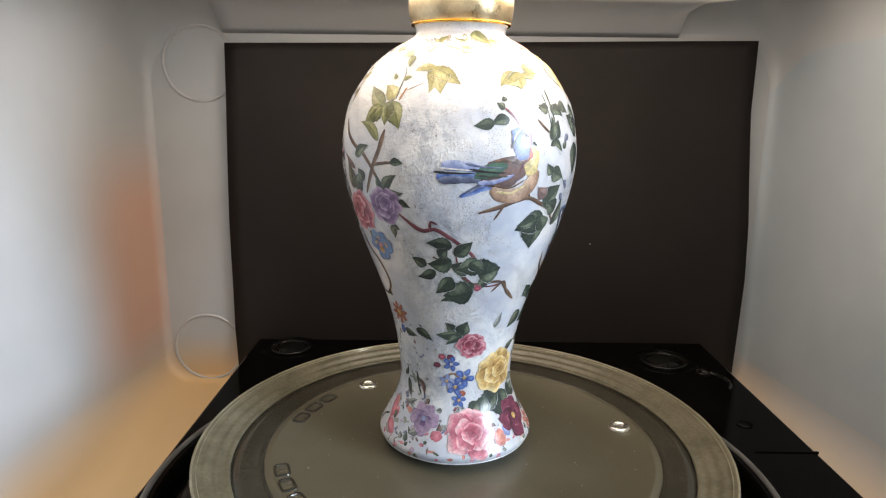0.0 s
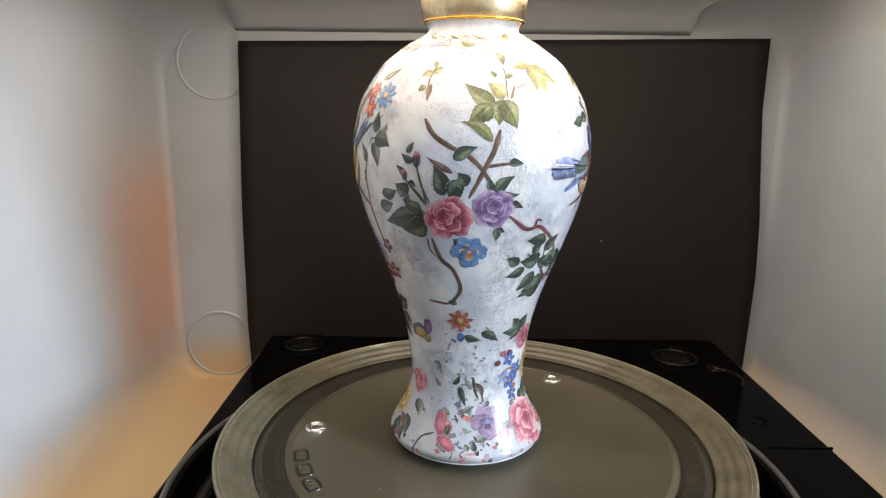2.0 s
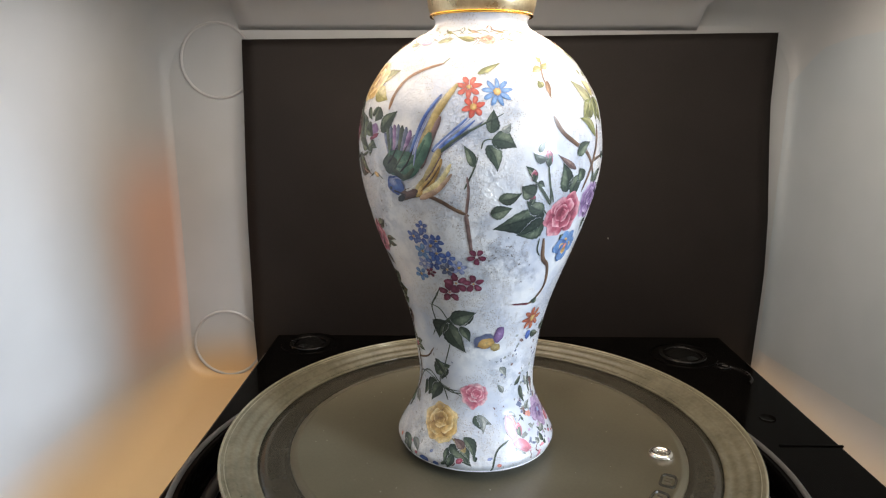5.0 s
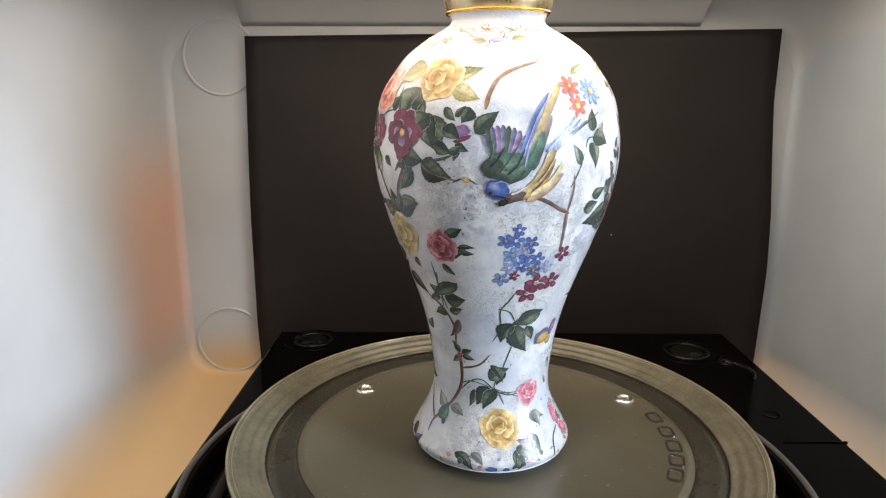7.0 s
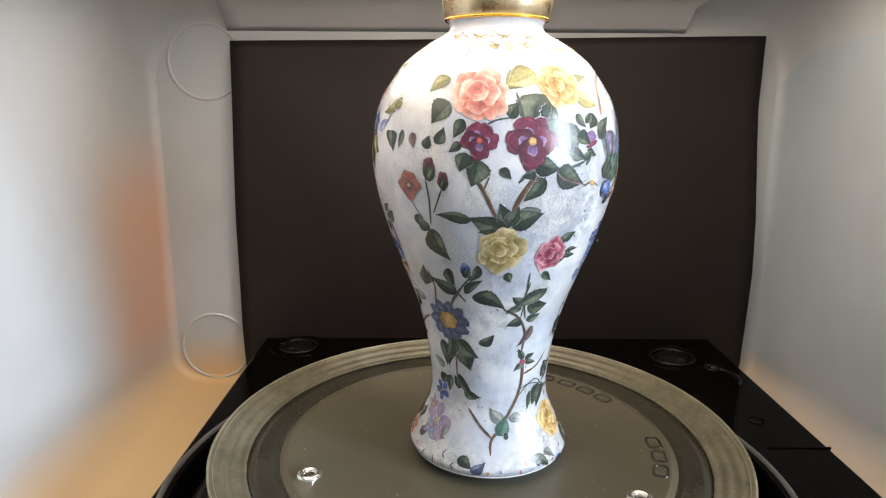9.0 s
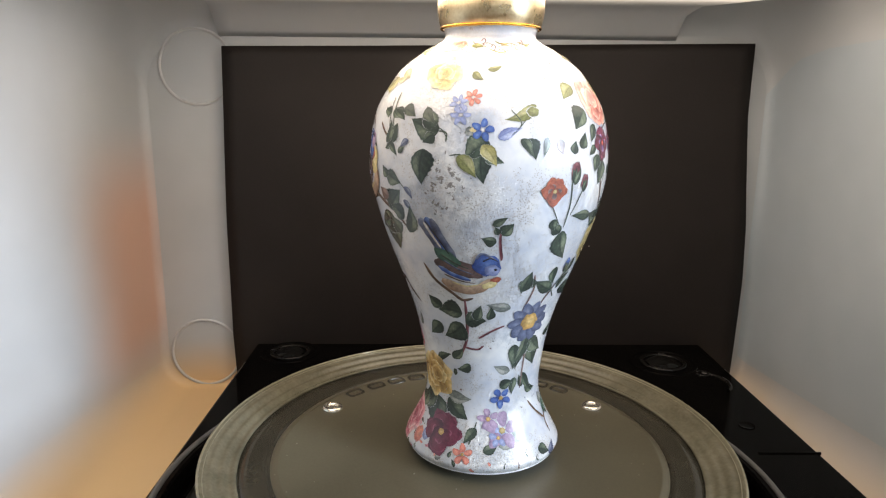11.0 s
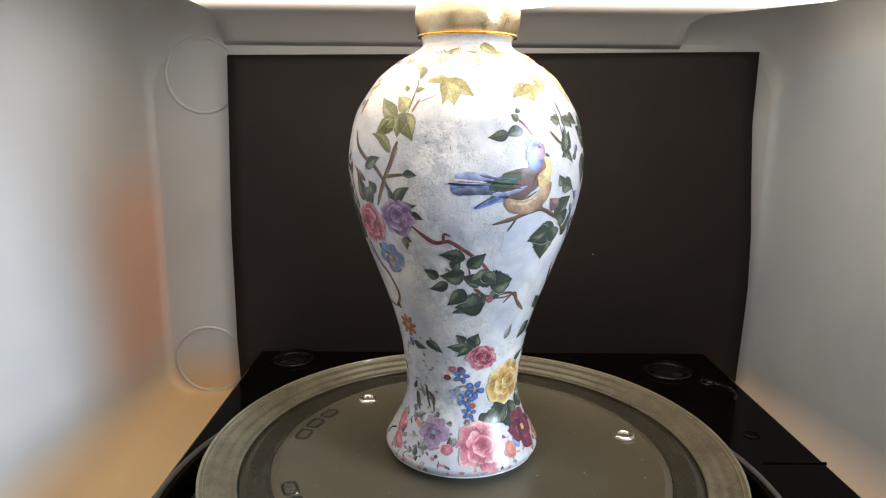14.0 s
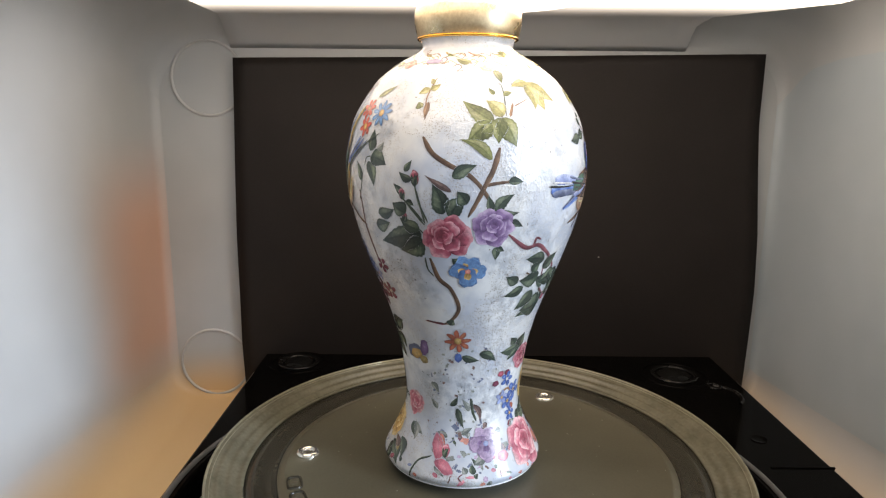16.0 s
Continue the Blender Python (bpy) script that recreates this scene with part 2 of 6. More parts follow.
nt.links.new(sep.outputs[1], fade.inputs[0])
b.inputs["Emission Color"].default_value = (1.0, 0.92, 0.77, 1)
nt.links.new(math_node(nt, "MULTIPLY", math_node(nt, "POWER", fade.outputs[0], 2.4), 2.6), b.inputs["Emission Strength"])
# wall plastic made paler, so the raised rings look caught by light
RING_LIT = worn("ring_lit_plastic", (0.44, 0.45, 0.45), (0.49, 0.49, 0.49), 0.4, 0.5, 40, 500, 0.05)
LAMP_WHITE = worn("lamp_plastic", (0.74, 0.74, 0.72), (0.82, 0.82, 0.80), 0.35, 0.5, 40, 500, 0.05)
EDGE_GLASS = worn("edge_glass", (0.22, 0.20, 0.14), (0.36, 0.33, 0.24), 0.06, 0.15, 70, 400, 0.02, 0.35)
GREY_DUST = worn("dust", (0.20, 0.19, 0.17), (0.34, 0.33, 0.30), 0.8, 0.9, 200, 900, 0.1)
RIM_GLAZE = worn("rim_glaze", (0.72, 0.73, 0.75), (0.82, 0.82, 0.82), 0.08, 0.16, 60, 500, 0.05)

# ---- mesh helpers ----
def link(name, verts, faces, mat, parent=None, label="", smooth=True):
    me = bpy.data.meshes.new(name)
    me.from_pydata([tuple(v) for v in verts], [], faces)
    me.materials.append(mat)
    me.polygons.foreach_set("use_smooth", [smooth] * len(me.polygons))
    me.update()
    ob = new(name, me)
    if parent:
        ob.parent = parent
    if label:
        tagged(ob, label)
    return ob


def part(name, bm, mat, parent=None, label="", smooth=True):
    bmesh.ops.recalc_face_normals(bm, faces=bm.faces)
    me = bpy.data.meshes.new(name)
    bm.to_mesh(me)
    bm.free()
    me.materials.append(mat)
    me.polygons.foreach_set("use_smooth", [smooth] * len(me.polygons))
    ob = new(name, me)
    if parent:
        ob.parent = parent
    if label:
        tagged(ob, label)
    return ob


def thing(name, label, category, at=None, **tags):
    ob = new(name)
    ob.empty_display_size = 0.02
    ob.matrix_basis = at or Matrix()
    return tagged(ob, label, category, **tags)


def box(bm, lo, hi, bevel=0.0):
    m = Matrix.LocRotScale([(a + b_) / 2 for a, b_ in zip(lo, hi)], None, [b_ - a for a, b_ in zip(lo, hi)])
    made = bmesh.ops.create_cube(bm, size=1, matrix=m)
    if bevel:
        edges = list({e for v in made["verts"] for e in v.link_edges})
        bmesh.ops.bevel(bm, geom=edges, offset=bevel, segments=3, profile=0.5, affect="EDGES")


def lathe(profile, n=128, closed=False, centre=(0, 0), wobble=0.0):
    """Verts and faces of a profile of (r, z), turned about z."""
    verts, faces = [], []
    for r, z in profile:
        for k in range(n):
            a = 2 * math.pi * k / n
            q = r * (1 + wobble * math.sin(3 * a + 40 * z))
            verts.append((centre[0] + q * math.cos(a), centre[1] + q * math.sin(a), z))
    m = len(profile)
    for j in range(m if closed else m - 1):
        for k in range(n):
            a, b_ = j * n, ((j + 1) % m) * n
            faces.append((a + k, a + (k + 1) % n, b_ + (k + 1) % n, b_ + k))
    return verts, faces


def ring(major, minor, z, centre=(0, 0), n=96, flat=1.0):
    prof = [(major + minor * math.cos(a), z + flat * minor * math.sin(a)) for a in (2 * math.pi * k / 12 for k in range(12))]
    return lathe(prof, n, True, centre)


def disc(radius, z, n=96, centre=(0, 0), rise=0.0, rings=6):
    prof = [(max(radius * k / rings, 1e-5), z + rise * (1 - (k / rings) ** 2)) for k in range(rings, -1, -1)]
    return lathe(prof, n, False, centre)


# ---- the bin, lying on its side: its walls are the place's walls ----
BACK, FRONT, FLOOR = 0.218, -0.13, -0.070
LEFT, RIGHT, ROOF = -0.2500, 0.2515, 0.229


def section(y, side, grow=0.0):
    """One side of the bin's rounded cross-section at y, from corner middle to corner middle."""
    open_ = (BACK - y) / (BACK - FRONT)
    near = max(0.0, 1 - (BACK - y) / 0.007)
    inset = 0.007 * (1 - math.sqrt(max(0.0, 1 - near * near)))
    xl, xr = LEFT - 0.012 * open_ + inset, RIGHT + 0.012 * open_ - inset
    zf, zc = FLOOR - 0.004 * open_ + inset, ROOF + 0.024 * math.sin(min(1.0, (BACK - y) / 0.055) * math.pi / 2) + 0.008 * open_ - inset
    rad, rad_top = 0.024 + 0.030 * open_ + grow, 0.044 + grow
    xl, xr, zf, zc = xl - grow, xr + grow, zf - grow, zc + grow

    def corner(cx, cz, r, a0, a1, k=6):
        return [(cx + r * math.cos(radians(a0 + (a1 - a0) * i / k)), y, cz + r * math.sin(radians(a0 + (a1 - a0) * i / k))) for i in range(k + 1)]

    bl, br = (xl + rad, zf + rad), (xr - rad, zf + rad)
    tl, tr = (xl + rad_top, zc - rad_top), (xr - rad_top, zc - rad_top)
    if side == "floor":
        return corner(*bl, rad, 180, 270, 24) + [(bl[0] + (br[0] - bl[0]) * i / 12, y, zf) for i in range(1, 12)] + corner(*br, rad, 270, 360, 24)
    if side == "right":
        return [(xr, y, br[1] + (tr[1] - br[1]) * i / 10) for i in range(11)]
    if side == "roof":
        return corner(*tr, rad_top, 0, 90, 20) + [(tr[0] + (tl[0] - tr[0]) * i / 12, y, zc) for i in range(1, 12)] + corner(*tl, rad_top, 90, 180, 20)
    return [(xl, y, tl[1] + (bl[1] - tl[1]) * i / 10) for i in range(11)]


def bin_side(name, side, mat, label):
    ys = [BACK - 0.035 * (1 - math.cos(radians(a))) for a in range(0, 91, 9)]
    ys += [ys[-1] + (FRONT - ys[-1]) * k / 10 for k in range(1, 11)]
    inner, outer = [section(y, side) for y in ys], [section(y, side, 0.003) for y in ys]
    verts, faces = [], []

    def sheet(rows):
        start, m = len(verts), len(rows[0])
        verts.extend(v for r in rows for v in r)
        faces.extend((start + j * m + i, start + j * m + i + 1, start + (j + 1) * m + i + 1, start + (j + 1) * m + i) for j in range(len(rows) - 1) for i in range(m - 1))

    sheet(inner)
    sheet(outer[::-1])
    sheet([outer[-1], inner[-1]])
    sheet([inner[0], outer[0]])
    sheet([[r[0] for r in inner], [r[0] for r in outer]])
    sheet([[r[-1] for r in outer], [r[-1] for r in inner]])
    ob = link(name, verts, faces, mat)
    return tagged(ob, label, "wall", kind="structure")


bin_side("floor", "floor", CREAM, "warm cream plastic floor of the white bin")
bin_side("wall_left", "left", WARM, "milky white plastic side wall with orange light painted in")
bin_side("wall_right", "right", RIGHT_SHADED, "milky white plastic side wall, smooth")
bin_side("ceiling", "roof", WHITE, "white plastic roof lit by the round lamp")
bm = bmesh.new()
box(bm, (LEFT - 0.01, BACK - 0.0003, FLOOR - 0.01), (RIGHT + 0.01, BACK + 0.004, ROOF + 0.01), 0.001)
back = part("wall_back", bm, WHITE, smooth=False)
tagged(back, "white plastic back wall with moulded rings", "wall", kind="structure")
for cx, cz, r in ((-0.2130, -0.0390, 0.0288), (-0.2050, 0.1975, 0.0288)):
    v, f = ring(r, 0.0012, 0.0, flat=1.2)
    ob = link("moulded_ring", v, f, RING_LIT, back, "raised plastic ring")
    ob.matrix_basis = pose(cx, BACK - 0.0004, cz, 90)

# ---- the room that the bin opens to ----
def slab(name, lo, hi, mat, label):
    bm = bmesh.new()
    box(bm, lo, hi)
    return tagged(part(name, bm, mat, smooth=False), label, "room", kind="structure")


slab("room_floor", (-2.2, -2.8, -0.86), (2.2, 2.2, -0.80), ROOM_FLOOR, "brown room floor below the table")
slab("room_ceiling", (-2.2, -2.8, 1.70), (2.2, 2.2, 1.76), ROOM_WALL, "pale plain room ceiling")
slab("room_wall_west", (-2.3, -2.8, -0.86), (-2.2, 2.2, 1.76), ROOM_WALL, "pale plain room wall")
slab("room_wall_north", (-2.3, 2.2, -0.86), (2.3, 2.3, 1.76), ROOM_WALL, "pale plain room wall")
slab("room_wall_south", (-2.3, -2.9, -0.86), (2.3, -2.8, 1.76), ROOM_WALL, "pale plain room wall")
wy0, wy1, wz0, wz1 = WINDOW[1] - 0.47, WINDOW[1] + 0.47, WINDOW[2] - 0.62, WINDOW[2] + 0.62
bm = bmesh.new()
box(bm, (2.2, -2.8, -0.86), (2.3, wy0, 1.76))
box(bm, (2.2, wy1, -0.86), (2.3, 2.2, 1.76))
box(bm, (2.2, wy0, -0.86), (2.3, wy1, wz0))
box(bm, (2.2, wy0, wz1), (2.3, wy1, 1.76))
tagged(part("room_wall_east", bm, ROOM_WALL, smooth=False), "pale room wall with the window opening", "room", kind="structure")
table = thing("table", "plain brown wooden table under the bin", "table", pose(0, 0.05, -0.80))
bm = bmesh.new()
box(bm, (-0.7, -0.45, 0.695), (0.7, 0.45, 0.7245), 0.004)
part("tabletop", bm, TABLE_WOOD, table)
for x in (-0.64, 0.64):
    for y in (-0.39, 0.39):
        bm = bmesh.new()
        box(bm, (x - 0.03, y - 0.03, 0.0), (x + 0.03, y + 0.03, 0.695), 0.003)
        part("leg", bm, TABLE_WOOD, table)

# ---- the black card ----
def edge_at(rows, z):
    return float(np.interp(z, [r[0] for r in rows], [r[1] for r in rows]))


def black_card():
    left = ((-0.066, -0.1850), (-0.02, -0.1868), (0.07, -0.1862), (0.16, -0.1833), (0.2125, -0.1822))
    right = ((-0.066, 0.2365), (-0.02, 0.2374), (0.03, 0.2384), (0.075, 0.2367), (0.165, 0.2286), (0.2185, 0.2279))
    nx, nz = 40, 36
    verts, faces = [], []
    for j in range(nz + 1):
        for i in range(nx + 1):
            u, v = i / nx, j / nz
            top = 0.2128 + 0.0055 * u
            z = -0.0665 + (top + 0.0665) * v
            x = edge_at(left, z) * (1 - u) + edge_at(right, z) * u
            y = 0.2085 + 0.0022 * math.sin(math.pi * u * 1.4) * v + 0.001 * math.sin(7 * v + 3 * u)
            verts.append((x, y, z))
    for j in range(nz):
        for i in range(nx):
            a = j * (nx + 1) + i
            faces.append((a, a + 1, a + nx + 2, a + nx + 1))
    ob = link("backdrop_card", verts, faces, BLACK_CARD)
    t = ob.modifiers.new("thickness", "SOLIDIFY")
    t.thickness, t.offset = 0.0008, -1
    return tagged(ob, "matt black card sheet leaning on the back wall", "card")


black_card()

# ---- the black turntable base ----
AXIS_AT = (-0.0005, -0.0003)


def turntable_base():
    top, low, well, r_well, n = -0.026, FLOOR + 0.001, -0.041, 0.1565, 128
    x0, x1, y0, y1, bev = -0.1665, 0.2072, -0.19, 0.2062, 0.0025
    base = thing("turntable_base", "glossy black plastic turntable base on the bin's floor", "turntable")
    verts, faces = [], []

    def rect(a, grow):
        c, s = math.cos(a), math.sin(a)
        tx = ((x1 - grow if c > 0 else x0 + grow) - AXIS_AT[0]) / c if abs(c) > 1e-9 else 9
        ty = ((y1 - grow if s > 0 else y0 + grow) - AXIS_AT[1]) / s if abs(s) > 1e-9 else 9
        t = min(tx, ty)
        return AXIS_AT[0] + t * c, AXIS_AT[1] + t * s

    angles = [2 * math.pi * k / n for k in range(n)]
    angles += [math.atan2(y - AXIS_AT[1], x - AXIS_AT[0]) % (2 * math.pi) for x in (x0, x1) for y in (y0, y1)]
    angles = sorted(angles)
    n = len(angles)
    loops = []
    for z, kind in ((well, 0.001), (well, r_well - 0.001), (well + 0.001, r_well), (top - 0.0012, r_well), (top, r_well + 0.0012)):
        loops.append([(AXIS_AT[0] + kind * math.cos(a), AXIS_AT[1] + kind * math.sin(a), z) for a in angles])
    for z, grow in ((top, bev), (top - 0.4 * bev, 0.4 * bev), (top - bev, 0.0), (low, 0.0)):
        loops.append([(*rect(a, grow), z) for a in angles])
    for l in loops:
        verts += l
    for j in range(len(loops) - 1):
        for k in range(n):
            faces.append((j * n + k, j * n + (k + 1) % n, (j + 1) * n + (k + 1) % n, (j + 1) * n + k))
    link("body", verts, faces, BLACK_GLOSS, base, smooth=False)
    v, f = ring(0.1618, 0.0017, top + 0.0002, AXIS_AT, 160)
    link("lip", v, f, LIP_REFLECTION, base, "smooth black lip round the well, greyed for its reflection of the walls")
    v, f = ring(0.148, 0.004, well + 0.002, AXIS_AT, 128, 0.7)
    link("track", v, f, BLACK_WELL, base, "black roller track")
    # round fittings in the back corners
    for cx, cy, s in ((0.1615, 0.1640, 1.0), (-0.1340, 0.1840, 0.9)):
        v, f = ring(0.0160 * s, 0.0018, top + 0.0003, (cx, cy), 64, 0.8)
        cup = link("fitting_ring", v, f, BLACK_FITTING, base)
        v, f = disc(0.0125 * s, top + 0.0006, 48, (cx, cy), 0.0042)
        link("fitting_cap", v, f, BLACK_DOME, cup)
        v, f = ring(0.0245 * s, 0.0013, top - 0.0002, (cx, cy), 72, 0.8)
        link("fitting_ring", v, f, BLACK_GLOSS, base)
    v, f = ring(0.0045, 0.0011, top + 0.0003, (0.184, 0.142), 32)
    link("screw_ring", v, f, BLACK_FITTING, base)
    ridge = []
    for k in range(15):
        q = radians(75 - 125 * k / 14)
        ridge.append((0.1800 + 0.0165 * math.cos(q), 0.1270 + 0.0185 * math.sin(q)))
    verts, faces = [], []
    for x, y in ridge:
        dx, dy = x - 0.1800, y - 0.1270
        ln = math.hypot(dx, dy)
        for out, z in ((-0.0016, -0.0003), (-0.0007, 0.0011), (0.0007, 0.0011), (0.0016, -0.0003)):
            verts.append((x + dx / ln * out, y + dy / ln * out, top + z))
    faces = [(4 * k + i, 4 * k + i + 1, 4 * k + i + 5, 4 * k + i + 4) for k in range(14) for i in range(3)]
    link("ridge", verts, faces, BLACK_FITTING, base, "low curved black ridge")
    v, f = disc(0.0048, top + 0.0005, 32, (0.1790, 0.0605), -0.0006)
    link("rubber_plug", v, f, BLACK_GLOSS, base)
    bm = bmesh.new()
    box(bm, (0.1700, 0.0262, top - 0.001), (0.2068, 0.0276, top + 0.0007), 0.0003)
    part("seam", bm, BLACK_GLOSS, base)
    bm = bmesh.new()
    box(bm, (-0.06, 0.2005, top - 0.001), (0.05, 0.2030, top + 0.0006), 0.0004)
    part("seam", bm, BLACK_GLOSS, base)


turntable_base()

# ---- the glass plate ----
def glass_plate():
    plate = thing("glass_plate", "round glass turntable plate with a ribbed rim", "plate")
    v, f = lathe([(0.0001, -0.0105), (0.1016, -0.0105), (0.1016, -0.0063), (0.1010, -0.0060), (0.0992, -0.0060), (0.0987, -0.0056), (0.0975, -0.0056), (0.0970, -0.0060), (0.05, -0.0060), (0.0001, -0.0060)], 160)
    link("centre_disc", v, f, FROSTED, plate, "olive frosted centre of the plate")
    v, f = lathe([(0.1017, -0.0105), (0.1017, -0.0062), (0.1045, -0.0066), (0.1120, -0.0066), (0.1168, -0.0058), (0.1168, -0.0105)], 160, True)
    link("dark_band", v, f, CLEAR_DARK, plate, "dark clear glass band")
    rim = [(0.1170, -0.0105), (0.1170, -0.0056)]
    for k in range(25):
        u = k / 24
        rim.append((0.1170 + 0.0155 * u, -0.0056 + 0.0054 * u ** 1.3 + 0.00045 * math.sin(u * 19)))
    rim += [(0.1336, 0.0000), (0.1346, -0.0002), (0.1352, -0.0010), (0.1350, -0.0024), (0.1338, -0.0040), (0.1250, -0.0095)]
    v, f = lathe(rim, 192, True)
    link("rim", v, f, RIM_GLASS, plate, "pale ribbed glass rim")
    for r, z, w in ((0.1344, -0.0001, 0.0007), (0.1322, -0.0004, 0.0003)):
        v, f = ring(r, w, z, n=160)
        link("rim_bead", v, f, EDGE_GLASS, plate, "bright glass bead")
    specks = bmesh.new()
    for k in range(110):
        r, a, q = 0.13 * math.sqrt(random.random()), random.uniform(0, 6.283), random.uniform(0.0002, 0.0005)
        if r < 0.1010:
            bmesh.ops.create_icosphere(specks, subdivisions=1, radius=q, matrix=Matrix.Translation((r * math.cos(a), r * math.sin(a), -0.0060)))
    tagged(part("dust_speck", specks, GREY_DUST, plate, "pale dust specks on the glass"), kind="stuff")
    for a in (79, -41, -161):
        cx, cy = 0.089 * math.cos(radians(a)), 0.089 * math.sin(radians(a))
        v, f = ring(0.0043, 0.0019, -0.0057, (cx, cy), 40, 0.9)
        stud = link("glass_stud", v, f, STUD, plate, "shiny clear glass stud")
        v, f = disc(0.0030, -0.0056, 32, (cx, cy), -0.0003)
        link("stud_hollow", v, f, CLEAR_DARK, stud)
    # moulded signs that cannot be read: rounded frames with plain bars in them
    for k, a in enumerate((97, 105.5, 114, 148, 156.5, 165, 174, 184)):
        n, w, h = 28, 0.0058, 0.0040
        loop = [(w * abs(math.cos(q)) ** 0.5 * (1 if math.cos(q) > 0 else -1), h * abs(math.sin(q)) ** 0.5 * (1 if math.sin(q) > 0 else -1)) for q in (2 * math.pi * i / n for i in range(n))]
        verts, faces = [], []
        for grow, z in ((1.0, 0.0), (0.95, 0.0006), (0.80, 0.0006), (0.74, 0.0)):
            verts += [(x * grow, y * (grow * 1.25 - 0.25 if grow < 1 else 1), z) for x, y in loop]
        for j in range(3):
            faces += [(j * n + i, j * n + (i + 1) % n, (j + 1) * n + (i + 1) % n, (j + 1) * n + i) for i in range(n)]
        turn = pose(0.0932 * math.cos(radians(a)), 0.0932 * math.sin(radians(a)), -0.00600, 0, 0, a - 90)
        sign = link("moulded_frame", verts, faces, CLEAR_DARK, plate, smooth=False)
        sign.matrix_basis = turn
        bm = bmesh.new()
        for i in range(3):
            x = -0.0026 + 0.0026 * i
            box(bm, (x - 0.0008, -0.0018 + 0.0005 * ((k + i) % 2), 0), (x + 0.0008, 0.0018 - 0.0006 * ((k + 2 * i) % 3 == 0), 0.0004))
        part("moulded_bar", bm, MARK, sign, smooth=False)
    return plate


STUD, nt, b = material("stud_glass", (0.85, 0.82, 0.74), 0.10, 0.9)
PLATE = glass_plate()

# ---- the round lamp under the roof ----
puck = thing("puck_lamp", "round white LED lamp glowing under the bin's roof", "lamp")
v, f = ring(0.0502, 0.0009, 0.2356, (0.006, 0.022))
link("housing", v, f, LAMP_WHITE, puck, "white plastic lamp housing")
v, f = lathe([(0.0001, 0.2372), (0.0440, 0.2372), (0.0485, 0.2366), (0.0496, 0.2350), (0.0500, 0.2330), (0.0498, 0.2290), (0.0488, 0.2272), (0.0465, 0.2264), (0.03, 0.2262), (0.0001, 0.2262)], 96, False, (0.006, 0.022))
link("emitter", v, f, LAMP_GLOW, puck, "glowing warm white diffuser")
bm = bmesh.new()
box(bm, (-0.004, 0.012, 0.2370), (0.016, 0.032, 0.2428), 0.002)
part("mount", bm, LAMP_WHITE, puck)

# ---- an added glowing sheet in place of the brightly lit roof ----
glow_sheet = thing("roof_glow_sheet", "added glowing sheet that stands in for the brightly lit roof", "lamp")
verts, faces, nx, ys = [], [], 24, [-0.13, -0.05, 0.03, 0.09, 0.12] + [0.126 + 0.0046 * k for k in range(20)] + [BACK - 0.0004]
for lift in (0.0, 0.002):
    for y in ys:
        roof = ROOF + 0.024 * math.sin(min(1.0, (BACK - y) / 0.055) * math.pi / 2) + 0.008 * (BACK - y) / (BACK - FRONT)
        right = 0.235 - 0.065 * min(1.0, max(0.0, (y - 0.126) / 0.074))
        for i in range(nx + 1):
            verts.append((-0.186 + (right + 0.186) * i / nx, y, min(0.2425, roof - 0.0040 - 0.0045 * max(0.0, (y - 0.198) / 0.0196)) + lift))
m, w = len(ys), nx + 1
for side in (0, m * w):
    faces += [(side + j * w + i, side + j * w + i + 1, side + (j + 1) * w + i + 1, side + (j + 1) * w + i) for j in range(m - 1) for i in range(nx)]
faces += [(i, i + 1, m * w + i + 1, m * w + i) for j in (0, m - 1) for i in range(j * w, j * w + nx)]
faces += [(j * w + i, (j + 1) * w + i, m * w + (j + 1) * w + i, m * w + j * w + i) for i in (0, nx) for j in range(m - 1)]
link("emitter", verts, faces, ROOF_GLOW, glow_sheet, "warm white glow, painted as light that falls off towards the back")
# brackets added to hang the glowing sheet from the roof
for x in (-0.15, 0.17):
    for y in (-0.11, 0.10):
        bm = bmesh.new()
        box(bm, (x - 0.004, y - 0.004, 0.2443), (x + 0.004, y + 0.004, 0.2570), 0.001)
        part("bracket", bm, LAMP_WHITE, glow_sheet)

v, f = disc(0.0007, 0.0, 16, rise=0.0004)
ob = link("lint_speck", v, f, GREY_DUST)
ob.matrix_basis = pose(0.1085, 0.2072, 0.0580, 90)
tagged(ob, "tiny pale lint speck on the black card", "lint")

# ---- the vase ----
PROFILE = ((-0.0060, 0.0306), (-0.0045, 0.0332), (-0.0028, 0.0360), (-0.0010, 0.0383), (0.0008, 0.0396), (0.0026, 0.0398), (0.0046, 0.0389), (0.0075, 0.0374), (0.0166, 0.0327), (0.0258, 0.0294),
           (0.0340, 0.0287), (0.0414, 0.0293), (0.0568, 0.0315), (0.0720, 0.0353), (0.0870, 0.0406), (0.1020, 0.0464), (0.1160, 0.0513), (0.1300, 0.0550),
           (0.1437, 0.0567), (0.1570, 0.0556), (0.1698, 0.0523), (0.1828, 0.0441), (0.1880, 0.0392), (0.1940, 0.0310), (0.1975, 0.0248), (0.1996, 0.0218), (0.2015, 0.0210), (0.2046, 0.0220))


